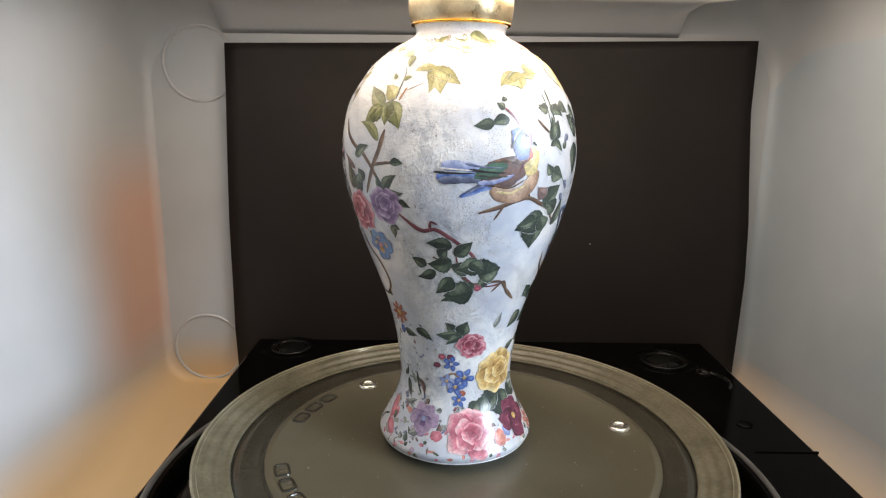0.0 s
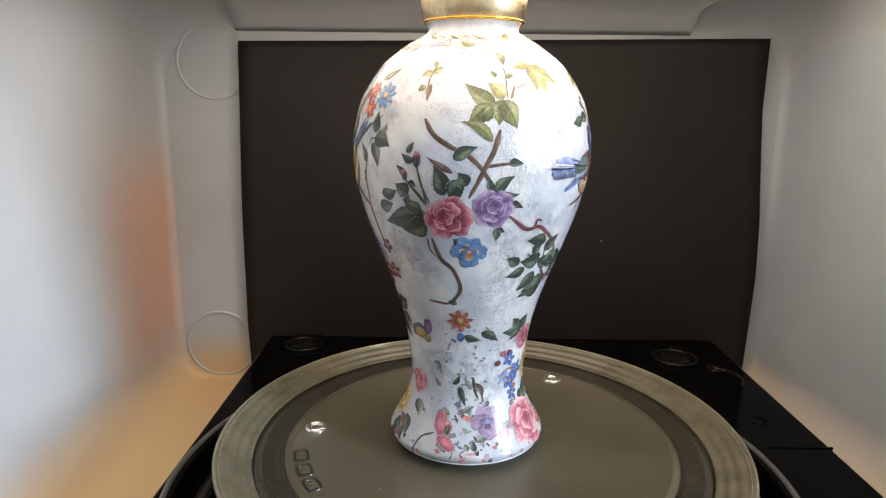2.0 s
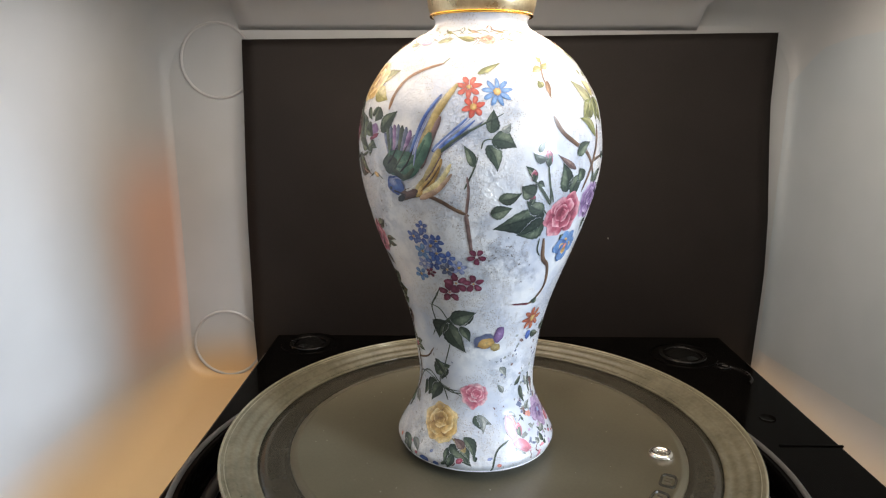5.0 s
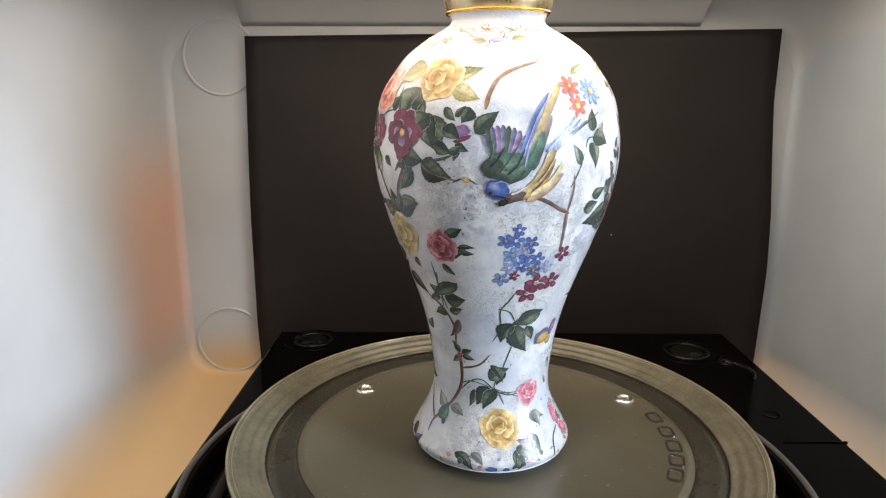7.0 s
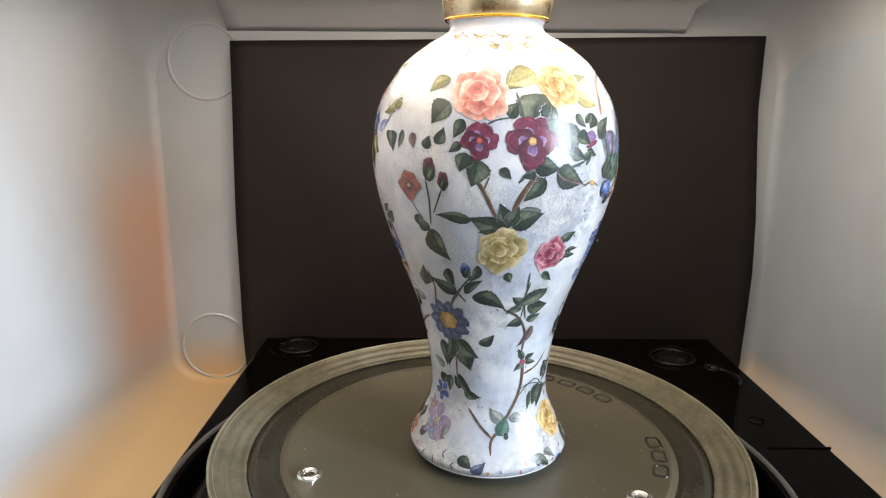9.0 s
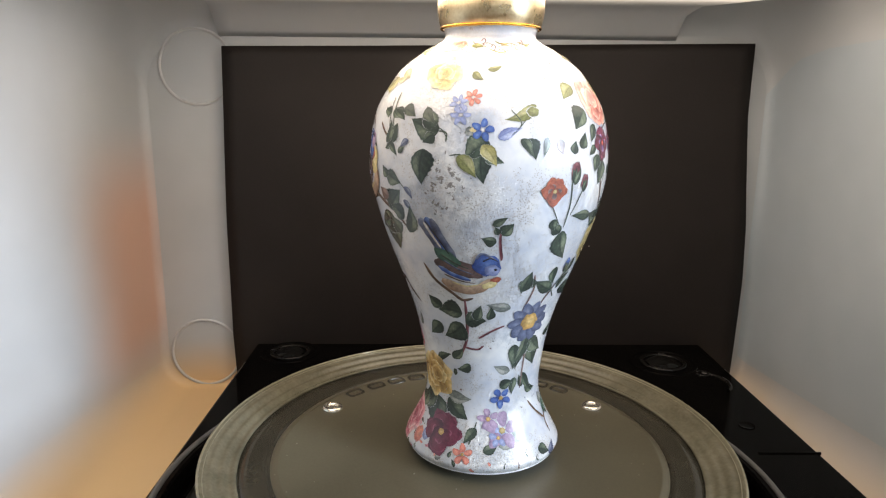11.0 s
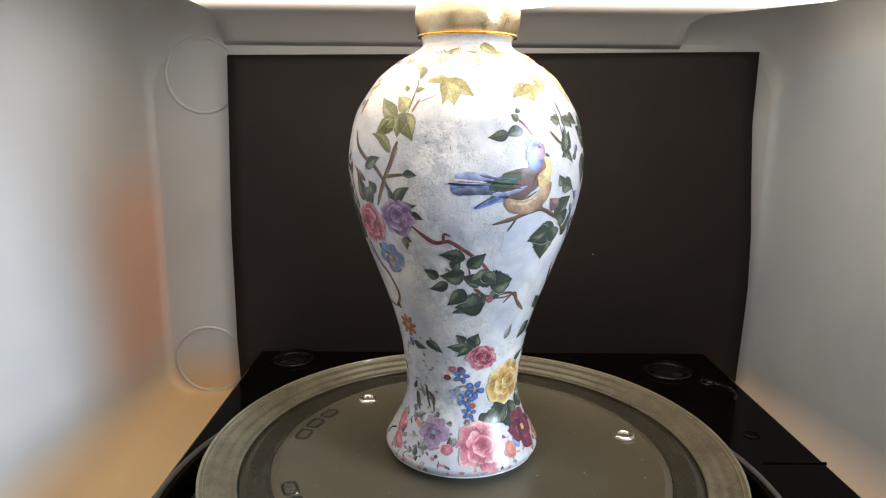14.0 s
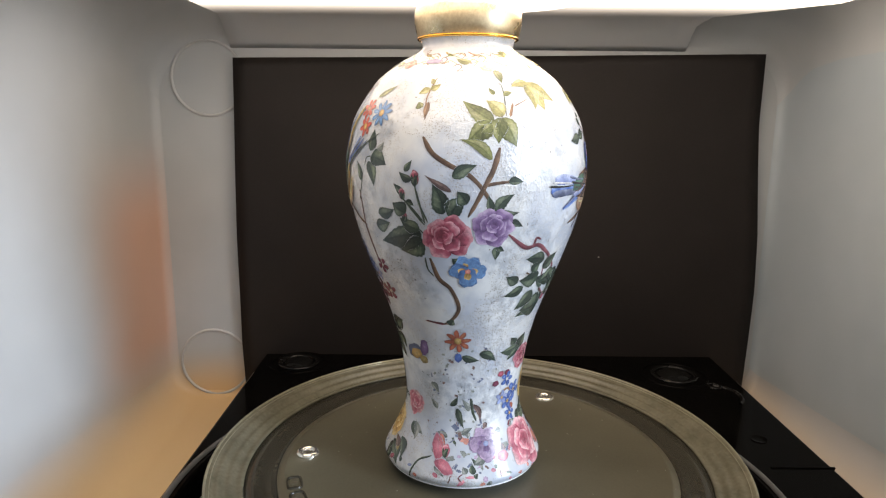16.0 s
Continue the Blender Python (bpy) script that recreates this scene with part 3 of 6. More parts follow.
def smooth_profile(rows, n):
    """Centripetal rounding of a profile, as arrays of arc length, r and z."""
    p = np.array([(r, z) for z, r in rows])
    q = np.vstack([2 * p[0] - p[1], p, 2 * p[-1] - p[-2]])
    out = []
    for i in range(1, len(q) - 2):
        for u in np.linspace(0, 1, n, endpoint=False):
            a, b_, c, d_ = q[i - 1], q[i], q[i + 1], q[i + 2]
            out.append(0.5 * (2 * b_ + (c - a) * u + (2 * a - 5 * b_ + 4 * c - d_) * u * u + (3 * b_ - a - 3 * c + d_) * u ** 3))
    out.append(p[-1])
    out = np.array(out)
    s = np.concatenate([[0], np.cumsum(np.hypot(*np.diff(out, axis=0).T))])
    return s, out[:, 0], out[:, 1]


PS, PR, PZ = smooth_profile(PROFILE, 8)
PNR, PNZ = np.gradient(PZ, PS), -np.gradient(PR, PS)
VASE_BASE = -0.0060

VASE = thing("vase", "white porcelain baluster vase painted with flowers and birds", "vase")
v, f = lathe([(0.0001, -0.0045 - VASE_BASE), (0.0275, -0.0045 - VASE_BASE), (0.029, 0.0)] + [(r, z - VASE_BASE) for r, z in zip(PR, PZ)], 192)
link("body", v, f, PORCELAIN, VASE, "glossy white porcelain with gilt stippling")
collar = [(0.0216, 0.2040), (0.0224, 0.2044), (0.0234, 0.2056), (0.0242, 0.2085), (0.0247, 0.2120), (0.0247, 0.2150), (0.0243, 0.2172), (0.0234, 0.2186),
          (0.0222, 0.2190), (0.0212, 0.2184), (0.0208, 0.2165), (0.0206, 0.2050)]
v, f = lathe([(r, z - VASE_BASE) for r, z in collar], 128, True, wobble=0.003)
link("collar", v, f, GOLD, VASE, "worn gold collar round the mouth")
v, f = ring(0.0228, 0.0007, 0.2046 - VASE_BASE)
link("gold_line", v, f, GOLD_LINE, VASE, "bright orange-gold line below the collar")
v, f = ring(0.0380, 0.0005, -0.0012 - VASE_BASE)
link("foot_rim", v, f, RIM_GLAZE, VASE, "bright white glazed foot rim")


def on_vase(phi, s, lift):
    """Points on the vase's surface: turn (radians) and arc length from the foot, lifted by so many metres."""
    r, z = np.interp(s, PS, PR), np.interp(s, PS, PZ)
    nr, nz = np.interp(s, PS, PNR), np.interp(s, PS, PNZ)
    r = r + lift * nr
    return np.stack([r * np.cos(phi), r * np.sin(phi), z + lift * nz - VASE_BASE], -1)


PAINT = {
    "dk": ((0.011, 0.024, 0.018), (0.045, 0.075, 0.050), (0.19, 0.235, 0.15)), "olive": ((0.090, 0.100, 0.025), (0.23, 0.25, 0.075), (0.45, 0.42, 0.20)),
    "yolive": ((0.22, 0.20, 0.045), (0.42, 0.38, 0.12), (0.62, 0.55, 0.28)), "grey": ((0.08, 0.10, 0.09), (0.22, 0.25, 0.23), (0.45, 0.46, 0.42)),
    "brown": ((0.045, 0.022, 0.014), (0.13, 0.070, 0.038), (0.30, 0.18, 0.10)), "tan": ((0.16, 0.075, 0.035), (0.33, 0.17, 0.085), (0.5, 0.3, 0.16)),
    "wine": ((0.055, 0.010, 0.018), (0.17, 0.035, 0.050), (0.34, 0.10, 0.12)), "stem": ((0.020, 0.035, 0.025), (0.05, 0.075, 0.050), (0.12, 0.15, 0.1)),
    "rust": ((0.18, 0.030, 0.015), (0.42, 0.090, 0.040), (0.60, 0.30, 0.09)), "crimson": ((0.14, 0.012, 0.030), (0.42, 0.065, 0.115), (0.72, 0.33, 0.38)),
    "violet": ((0.075, 0.028, 0.115), (0.24, 0.13, 0.32), (0.52, 0.38, 0.58)), "yellow": ((0.26, 0.12, 0.018), (0.62, 0.37, 0.085), (0.85, 0.67, 0.31)),
    "paley": ((0.55, 0.42, 0.14), (0.75, 0.62, 0.27), (0.84, 0.77, 0.50)), "gold": ((0.20, 0.13, 0.03), (0.46, 0.34, 0.11), (0.70, 0.58, 0.30)),
    "salmon": ((0.40, 0.060, 0.040), (0.72, 0.23, 0.16), (0.86, 0.52, 0.40)), "pink": ((0.34, 0.035, 0.075), (0.66, 0.17, 0.24), (0.84, 0.52, 0.54)),
    "blue": ((0.012, 0.035, 0.20), (0.045, 0.13, 0.44), (0.28, 0.42, 0.70)), "paleb": ((0.10, 0.14, 0.36), (0.27, 0.34, 0.60), (0.55, 0.60, 0.76)),
    "plum": ((0.050, 0.006, 0.020), (0.19, 0.020, 0.060), (0.42, 0.12, 0.20)), "mauve": ((0.17, 0.10, 0.22), (0.42, 0.29, 0.46), (0.66, 0.52, 0.62)),
    "slate": ((0.030, 0.040, 0.085), (0.10, 0.13, 0.24), (0.30, 0.34, 0.44)), "green": ((0.018, 0.070, 0.060), (0.07, 0.18, 0.12), (0.22, 0.33, 0.22)),
    "buff": ((0.24, 0.13, 0.075), (0.48, 0.30, 0.19), (0.66, 0.48, 0.32)), "white": ((0.5, 0.48, 0.46), (0.72, 0.7, 0.68), (0.8, 0.8, 0.78)),
    "red": ((0.30, 0.020, 0.012), (0.60, 0.085, 0.045), (0.80, 0.30, 0.18)), "black": ((0.008, 0.008, 0.010), (0.016, 0.016, 0.018), (0.05, 0.05, 0.05)),
    "azure": ((0.03, 0.09, 0.28), (0.10, 0.27, 0.56), (0.36, 0.55, 0.78)), "umber": ((0.06, 0.035, 0.035), (0.17, 0.10, 0.09), (0.32, 0.21, 0.18)),
}
PAINT = {k: np.array(v) for k, v in PAINT.items()}
PAINT = {k: 0.86 * v + 0.14 * v.mean(1, keepdims=True) for k, v in PAINT.items()}
rng = np.random.default_rng(7)


def tone(pal, k):
    """A colour between the dark (0), middle (1) and light (2) of a palette; k may be an array."""
    p = PAINT[pal]
    k = np.clip(np.asarray(k, float), 0, 2)[..., None]
    return np.where(k < 1, p[0] * (1 - k) + p[1] * np.minimum(k, 1), p[1] * (2 - k) + p[2] * np.maximum(k - 1, 0))


class Motif:
    """Brushwork gathered into one thin painted piece that follows the vase."""

    def __init__(self, name, label="", lift=0.10):
        self.name, self.label, self.lift, self.sheets = name, label, 0.00002 + lift / 2200, []

    def sheet(self, phi, s, colour, wrap=False, what="petal", rim=None):
        """A grid of painted surface, arrays of rows by columns; rim is 1 where the paint thins out."""
        rim = np.zeros(phi.shape) if rim is None else np.clip(rim, 0, 1)
        colour = np.concatenate([np.clip(colour, 0, 1), (1 - rim)[..., None]], -1)
        m, n = phi.shape
        faces = []
        for j in range(m - 1):
            for i in range(n if wrap else n - 1):
                a, b_ = j * n + i, j * n + (i + 1) % n
                faces.append((a, b_, b_ + n, a + n))
        self.sheets.append((what, on_vase(phi, s, self.lift).reshape(-1, 3), colour.reshape(-1, 4), faces))
        self.lift += 0.000012

    def local(self, phi, z, x, y):
        s0 = np.interp(z / 1000, PZ, PS)
        s = np.clip(s0 + y / 1000, 0.0005, PS[-1] - 0.0005)
        return radians(phi) + x / 1000 / np.interp(s, PS, PR), s

    def leaf(self, p0, z0, p1, z1, w, pal="dk", teeth=5):
        r = float(np.interp((z0 + z1) / 2000, PZ, PR)) * 1000
        sa, sb = (float(np.interp(q / 1000, PZ, PS)) * 1000 for q in (z0, z1))
        dx, dy = radians(p1 - p0) * r, sb - sa
        ln = math.hypot(dx, dy)
        ux, uy = dx / ln, dy / ln
        t, v = np.meshgrid(np.linspace(0, 1, 25), np.linspace(-1, 1, 13), indexing="ij")
        bend = rng.uniform(-0.12, 0.12) * ln
        phase = rng.uniform(0, 6)
        saw = 1 + 0.055 * np.abs(v) * np.sin(t * (teeth + 2) * 6.3 + phase)
        lean = 1 + 0.22 * np.sign(v) * math.sin(phase)
        half = w / 1.50 * (np.sin(np.pi * t ** 0.70) ** 1.05 * (1 - 0.30 * t ** 2)) * saw * lean
        along, across = t * ln, v * half + bend * np.sin(np.pi * t)
        phi, s = self.local(p0, z0, along * ux - across * uy, along * uy + across * ux)
        side = 1 if math.sin(3 * phase) > 0 else -1
        vein = 0.30 * (np.abs((t * 4.2 - 1.5 * np.abs(v)) % 1 - 0.5) < 0.12) * (np.abs(v) < 0.8)
        k = 0.22 + 1.15 * np.clip(0.45 + 1.6 * side * v, 0, 1) * np.sin(np.pi * np.clip(t * 1.1, 0, 1)) + 0.25 * t + vein - 0.5 * (np.abs(v) > 0.80)
        k = np.where(np.abs(v) < 0.09, 0.1, k) + rng.uniform(-0.15, 0.40)
        self.sheet(phi, s, tone(pal, k), what="leaf", rim=np.maximum(np.abs(v) ** 3, 1 - 9 * np.minimum(t, 1 - t)))
        return self

    def stroke(self, w0, w1, pal, *pts, light=0.0):
        """A brush line through points (turn, height), from width w0 to w1."""
        p = np.array(pts, float).reshape(-1, 2)
        sa = np.interp(p[:, 1] / 1000, PZ, PS)
        q = np.stack([np.radians(p[:, 0]), sa], -1)
        q = np.vstack([2 * q[0] - q[1], q, 2 * q[-1] - q[-2]])
        line = []
        for i in range(1, len(q) - 2):
            for u in np.linspace(0, 1, 7, endpoint=False):
                a, b_, c, d_ = q[i - 1:i + 3]
                line.append(0.5 * (2 * b_ + (c - a) * u + (2 * a - 5 * b_ + 4 * c - d_) * u * u + (3 * b_ - a - 3 * c + d_) * u ** 3))
        line.append(q[-2])
        line = np.array(line)
        r = np.interp(line[:, 1], PS, PR)
        dx, dy = np.gradient(line[:, 0]) * r, np.gradient(line[:, 1])
        ln = np.hypot(dx, dy) + 1e-9
        u = np.linspace(0, 1, len(line))
        half = (w0 + (w1 - w0) * u) / 1650 * (1 + 0.05 * np.sin(u * 23 + p[0, 0])) * np.minimum(1, 0.25 + 6 * np.minimum(u, 1 - u)) ** 0.7
        v = np.linspace(-1, 1, 5)[None]
        phi = line[:, :1] - (dy / ln * half / r)[:, None] * v
        s = np.clip(line[:, 1:] + (dx / ln * half)[:, None] * v, 0.0005, PS[-1] - 0.0005)
        k = 0.9 + 0.7 * v + 0.25 * np.sin(u * 17)[:, None] + light
        self.sheet(phi, s, tone(pal, k + 0 * phi), what="stroke", rim=np.abs(v) * 0.9 + 0 * phi)
        return self

    def blob(self, phi, z, a, b_, turn=0.0, pal="blue", k0=1.3, k1=0.4, rag=0.06, lobes=5):
        """A ragged oval, tone k0 in the middle and k1 at the edge; half axes in millimetres."""
        n, m = 24, 6
        ang = np.linspace(0, 2 * np.pi, n, endpoint=False)[None]
        rad = np.linspace(0.001, 1, m)[:, None]
        edge = 1 + rag * np.sin(lobes * ang + rng.uniform(0, 6)) + 0.5 * rag * np.sin(9 * ang + rng.uniform(0, 6))
        x, y = a * rad * edge * np.cos(ang), b_ * rad * edge * np.sin(ang)
        c, sn = math.cos(radians(turn)), math.sin(radians(turn))
        pp, s = self.local(phi, z, x * c - y * sn, x * sn + y * c)
        self.sheet(pp, s, tone(pal, k0 + (k1 - k0) * rad + 0.25 * np.sin(ang + 0.8) * rad + 0 * ang), True, rim=rad ** 1.5 + 0 * ang)
        return self

    def crescent(self, phi, z, rad, a0, a1, w, pal, k0, k1, squash=1.0, cx=0.0, cy=0.0):
        """A petal lip: an arc of the given width about a centre, tone k0 inside and k1 at its lip."""
        u, v = np.meshgrid(np.linspace(0, 1, 15), np.linspace(0, 1, 4), indexing="ij")
        ang = np.radians(a0 + (a1 - a0) * u)
        q = rad + (v - 0.5) * w * np.sin(np.pi * u) ** 0.6 + 0.03 * rad * np.sin(5 * ang)
        pp, s = self.local(phi, z, cx + q * np.cos(ang), cy + squash * q * np.sin(ang))
        self.sheet(pp, s, tone(pal, k0 + (k1 - k0) * v + 0.2 * np.sin(9 * u)))
        return self

    def petal(self, phi, z, cx, cy, turn, reach, wide, pal, k0, k1, cup=0.0):
        """A fan-shaped petal that opens from (cx, cy): tone k0 at its root, k1 at its rolled lip."""
        u, v = np.meshgrid(np.linspace(0, 1, 11), np.linspace(-1, 1, 11), indexing="ij")
        half = wide * (0.25 + 0.75 * np.sin(np.pi * 0.5 * u ** 0.8))
        tip = reach * (1 - 0.22 * v * v + 0.05 * np.sin(4 * v + turn))
        x, y = u * tip, v * half * np.sqrt(np.clip(1.02 - 0.35 * u ** 4, 0, 1))
        c, sn = math.cos(radians(turn)), math.sin(radians(turn))
        pp, s = self.local(phi, z, cx + x * c - y * sn, cy + x * sn + y * c)
        k = k0 + (k1 - k0) * u ** 1.4 + cup * v + 0.16 * np.sin(7 * v + 3 * u + turn) - 0.35 * (np.abs(v) > 0.85) + 0.35 * (u > 0.86)
        self.sheet(pp, s, tone(pal, k), rim=0.85 * np.maximum(u ** 6, np.abs(v) ** 8))
        return self

    def rose(self, phi, z, r, pal):
        a0 = rng.uniform(0, 360)
        hx, hy = 0.16 * r * math.cos(radians(a0)), 0.10 * r + 0.08 * r * math.sin(radians(a0))
        self.blob(phi, z, r * 0.86, r * 0.80, 0, pal, 0.1, 0.5, 0.10, 6)
        for k in range(6):
            a = a0 + k * 60 + rng.uniform(-13, 13)
            self.petal(phi, z, 0.12 * hx, 0.1 * hy, a, r * rng.uniform(0.88, 1.08), r * rng.uniform(0.46, 0.60), pal, -0.10, 1.25 + 0.55 * (k % 2), rng.uniform(-0.45, 0.45))
        for k in range(4):
            a = a0 + 35 + k * 90 + rng.uniform(-16, 16)
            self.petal(phi, z, 0.5 * hx, 0.5 * hy, a, r * rng.uniform(0.60, 0.74), r * rng.uniform(0.36, 0.46), pal, -0.15, 1.4 + 0.6 * ((k + 1) % 2), rng.uniform(-0.45, 0.45))
        low = math.degrees(math.atan2(-hy, -hx))
        self.blob(math.degrees(float(self.local(phi, z, np.array(hx), np.array(hy))[0])), float(np.interp(self.local(phi, z, np.array(hx), np.array(hy))[1], PS, PZ)) * 1000, r * 0.37, r * 0.32, a0, pal, -0.1, 0.6, 0.08, 5)
        self.petal(phi, z, 1.15 * hx, 1.15 * hy, low, r * 0.42, r * 0.34, pal, 0.3, 1.9)
        self.crescent(phi, z, r * 0.34, low + 70, low + 200, r * 0.15, pal, 0.5, 1.8, 0.95, hx, hy)
        self.crescent(phi, z, r * 0.32, low - 190, low - 65, r * 0.13, pal, 0.4, 1.6, 0.95, hx, hy)
        self.crescent(phi, z, r * 0.20, low - 60, low + 110, r * 0.11, pal, 0.3, 1.5, 0.9, 1.1 * hx, 1.1 * hy)
        return self

    def daisy(self, phi, z, r, n, pal, core="yellow", core_size=0.3, fat=1.0):
        a0 = rng.uniform(0, 90)
        for k in range(n):
            a = a0 + 360 * k / n
            c, sn = math.cos(radians(a)), math.sin(radians(a))
            pp, s = self.local(phi, z, np.array(0.60 * r * c), np.array(0.60 * r * sn))
            zz = float(np.interp(s, PS, PZ)) * 1000
            self.blob(math.degrees(float(pp)), zz, r * 0.42, r * fat * 1.5 / n, a, pal, 1.35 + rng.uniform(-0.3, 0.3), 0.55, 0.08, 3)
        self.blob(phi, z, r * core_size, r * core_size, 0, core, 1.5, 0.5, 0.08, 6)
        return self

    def pansy(self, phi, z, r, pal, face="violet", core="yellow"):
        for k, a in enumerate((65, 115, 180, 0, 270)):
            c, sn = math.cos(radians(a)), math.sin(radians(a))
            pp, s = self.local(phi, z, np.array(0.46 * r * c), np.array(0.42 * r * sn))
            zz = float(np.interp(s, PS, PZ)) * 1000
            q = r * (0.56 if k < 4 else 0.62)
            self.blob(math.degrees(float(pp)), zz, q, q * 0.86, a, pal, 1.0, 0.35 + 0.5 * (k % 2), 0.09, 4)
            self.crescent(math.degrees(float(pp)), zz, q * 0.8, a - 70, a + 70, q * 0.16, pal, 0.7, 1.25, 0.9)
            self.petal(phi, z, 0.04 * r * c, 0.04 * r * sn, a, r * 0.50, r * 0.22, face, 0.1, 1.2)
        self.blob(phi, z, r * 0.15, r * 0.15, 0, core, 1.4, 0.6)
        return self

    def bud(self, phi, z, r, pal="crimson", turn=0.0):
        self.blob(phi, z, r * 0.62, r, turn, pal, 1.1, 0.35)
        self.crescent(phi, z, r * 0.45, 60, 200, r * 0.25, pal, 1.0, 1.8, 1.5)
        for a in (-30, 0, 32):
            c, sn = math.sin(radians(a + turn)), math.cos(radians(a + turn))
            pp, s = self.local(phi, z, np.array([-c * r * 0.2, c * r * 0.9]), np.array([-r, r * 0.5 * sn]))
            zz = np.interp(s, PS, PZ) * 1000
            self.leaf(math.degrees(pp[0]), zz[0], math.degrees(pp[1]), zz[1], r * 0.5, "dk", 2)
        return self

    def done(self):
        """The first sheet is the painted piece, the brushwork on top of it its parts."""
        first = None
        for what, verts, rgb, faces in self.sheets:
            if first:
                rgb[:, 3] = 1.0
            name = what if first else self.name
            if "bird" in self.name and first:
                name = {"petal": "plumage", "stroke": "feather"}.get(what, what)
            if "butterfly" in self.name and first:
                name = "wing"
            me = bpy.data.meshes.new(name)
            me.from_pydata([tuple(q) for q in verts.tolist()], [], faces)
            col = me.color_attributes.new("paint", "FLOAT_COLOR", "POINT")
            col.data.foreach_set("color", rgb.astype(np.float32).ravel())
            me.materials.append(ENAMEL)
            me.polygons.foreach_set("use_smooth", [True] * len(me.polygons))
            me.update()
            ob = new(name, me)
            ob.parent = first or VASE
            first = first or ob
        if self.label:
            tagged(first, self.label)
        return first


COUNT = [0]


def piece(name, lift, label=""):
    COUNT[0] += 1
    return Motif(name, label, lift + 0.0004 * COUNT[0])


def leaf(*a):
    piece("painted_leaf", 0.09).leaf(*a).done()


def twig(*a):
    piece("painted_twig", 0.04).stroke(*a).done()


def rose(*a):
    piece("painted_rose", 0.22, "full rose in pink, red or yellow enamel").rose(*a).done()


def daisy(*a):
    piece("painted_flower", 0.20, "small open flower in enamel").daisy(*a).done()


def pansy(*a):
    piece("painted_pansy", 0.21, "pansy with a violet face").pansy(*a).done()


def bud(*a):
    piece("painted_bud", 0.18, "closed rosebud with green sepals").bud(*a).done()


def berry(*a):
    piece("painted_spot", 0.17).blob(*a).done()


# a faint wreath of scribbled sprays round the neck
for k in range(17):
    a = k * 360 / 17
    tint = ("olive", "tan", "gold", "salmon", "grey")[k % 5]
    twig(0.7, 0.3, tint, (a - 6, 193.4), (a + 3, 191.6), (a + 9, 192.6), (a + 15, 190.6))
    twig(0.9, 0.4, tint, (a, 197.0), (a + 6, 195.4), (a + 14, 196.2), (a + 20, 194.6))
    twig(0.6, 0.3, "olive", (a + 2, 194.4), (a + 9, 195.0), (a + 16, 193.6))
    leaf(a + 4, 196.0, a + 11, 194.6, 1.6, ("gold", "olive", "buff")[k % 3])

for k in range(46):
    a, z = k * 360 / 46 + rng.uniform(-3, 3), rng.uniform(188.0, 197.0)
    q = rng.uniform(3, 7)
    twig(0.42, 0.25, ("umber", "tan", "gold", "olive", "wine")[k % 5], (a, z), (a + 0.5 * q, z + 1.6), (a + q, z + 0.4), (a + 0.6 * q, z - 1.4), (a + 1.4 * q, z - 0.8))

# small strewn petals and leaves along the foot, and worn ragged spots round the waist
for k in range(34):
    a, z = k * 360 / 34 + rng.uniform(-4, 4), rng.uniform(0.5, 6.5)
    tint = ("dk", "pink", "wine", "dk", "paleb", "umber", "salmon", "stem")[rng.integers(8)]
    if tint in ("pink", "paleb", "salmon"):
        berry(a, z, rng.uniform(0.7, 1.6), rng.uniform(0.5, 1.0), rng.uniform(0, 180), tint)
    elif tint == "dk":
        leaf(a, z, a + rng.uniform(-4, 4), z + rng.uniform(1.5, 3.5), rng.uniform(1.1, 1.9), tint)
    else:
        twig(0.7, 0.3, tint, (a, z), (a + rng.uniform(-2, 2), z + 1.6), (a + rng.uniform(-3, 3), z + rng.uniform(2.5, 4.5)))
for k in range(60):
    a, z = rng.uniform(0, 360), rng.uniform(12, 64)
    piece("painted_spot", 0.06).blob(a, z, rng.uniform(0.25, 0.8), rng.uniform(0.2, 0.55), rng.uniform(0, 180), ("umber", "grey", "grey", "slate")[k % 4], 0.9, 1.4, 0.35, 3).done()
# loose dabs of underpainting that crowd the foot and the worn side of the waist
for k in range(110):
    a, z = rng.uniform(-200, -75), rng.uniform(1, 30) ** 0.98
    tint = ("pink", "mauve", "umber", "dk", "salmon", "grey", "slate", "wine")[rng.integers(8)]
    if k % 3:
        piece("painted_spot", 0.05).blob(a, z, rng.uniform(0.8, 2.6), rng.uniform(0.5, 1.5), rng.uniform(0, 180), tint, 1.3, 1.0, 0.20, 4 + k % 4).done()
    else:
        piece("painted_leaf", 0.05).leaf(a, z, a + rng.uniform(-7, 7), z + rng.uniform(-4, 5), rng.uniform(1.2, 2.6), ("dk", "grey", "umber")[k % 2 + rng.integers(2)]).done()
for k in range(70):
    a, z = rng.uniform(138, 192), rng.uniform(4, 66)
    piece("painted_spot", 0.05).blob(a, z, rng.uniform(0.4, 1.7), rng.uniform(0.3, 0.9), rng.uniform(0, 180), ("slate", "grey", "umber", "slate")[k % 4], 1.0, 1.6, 0.22, 4 + k % 4).done()
# ---- painted decoration: turns in degrees about the vase's axis, heights and sizes in millimetres ----
twig(2.05, 1.37, "brown", (-176.9, 157.8), (-179.6, 149.2), (-182.5, 143.5), (-186.0, 136.4), (-189.6, 129.8))
twig(1.88, 1.41, "brown", (150.7, 161.7), (155.0, 155.4), (162.6, 150.6), (169.0, 147.8), (175.2, 142.3), (181.2, 133.5))
twig(1.38, 0.92, "brown", (176.8, 142.8), (183.3, 143.8), (188.4, 144.3))
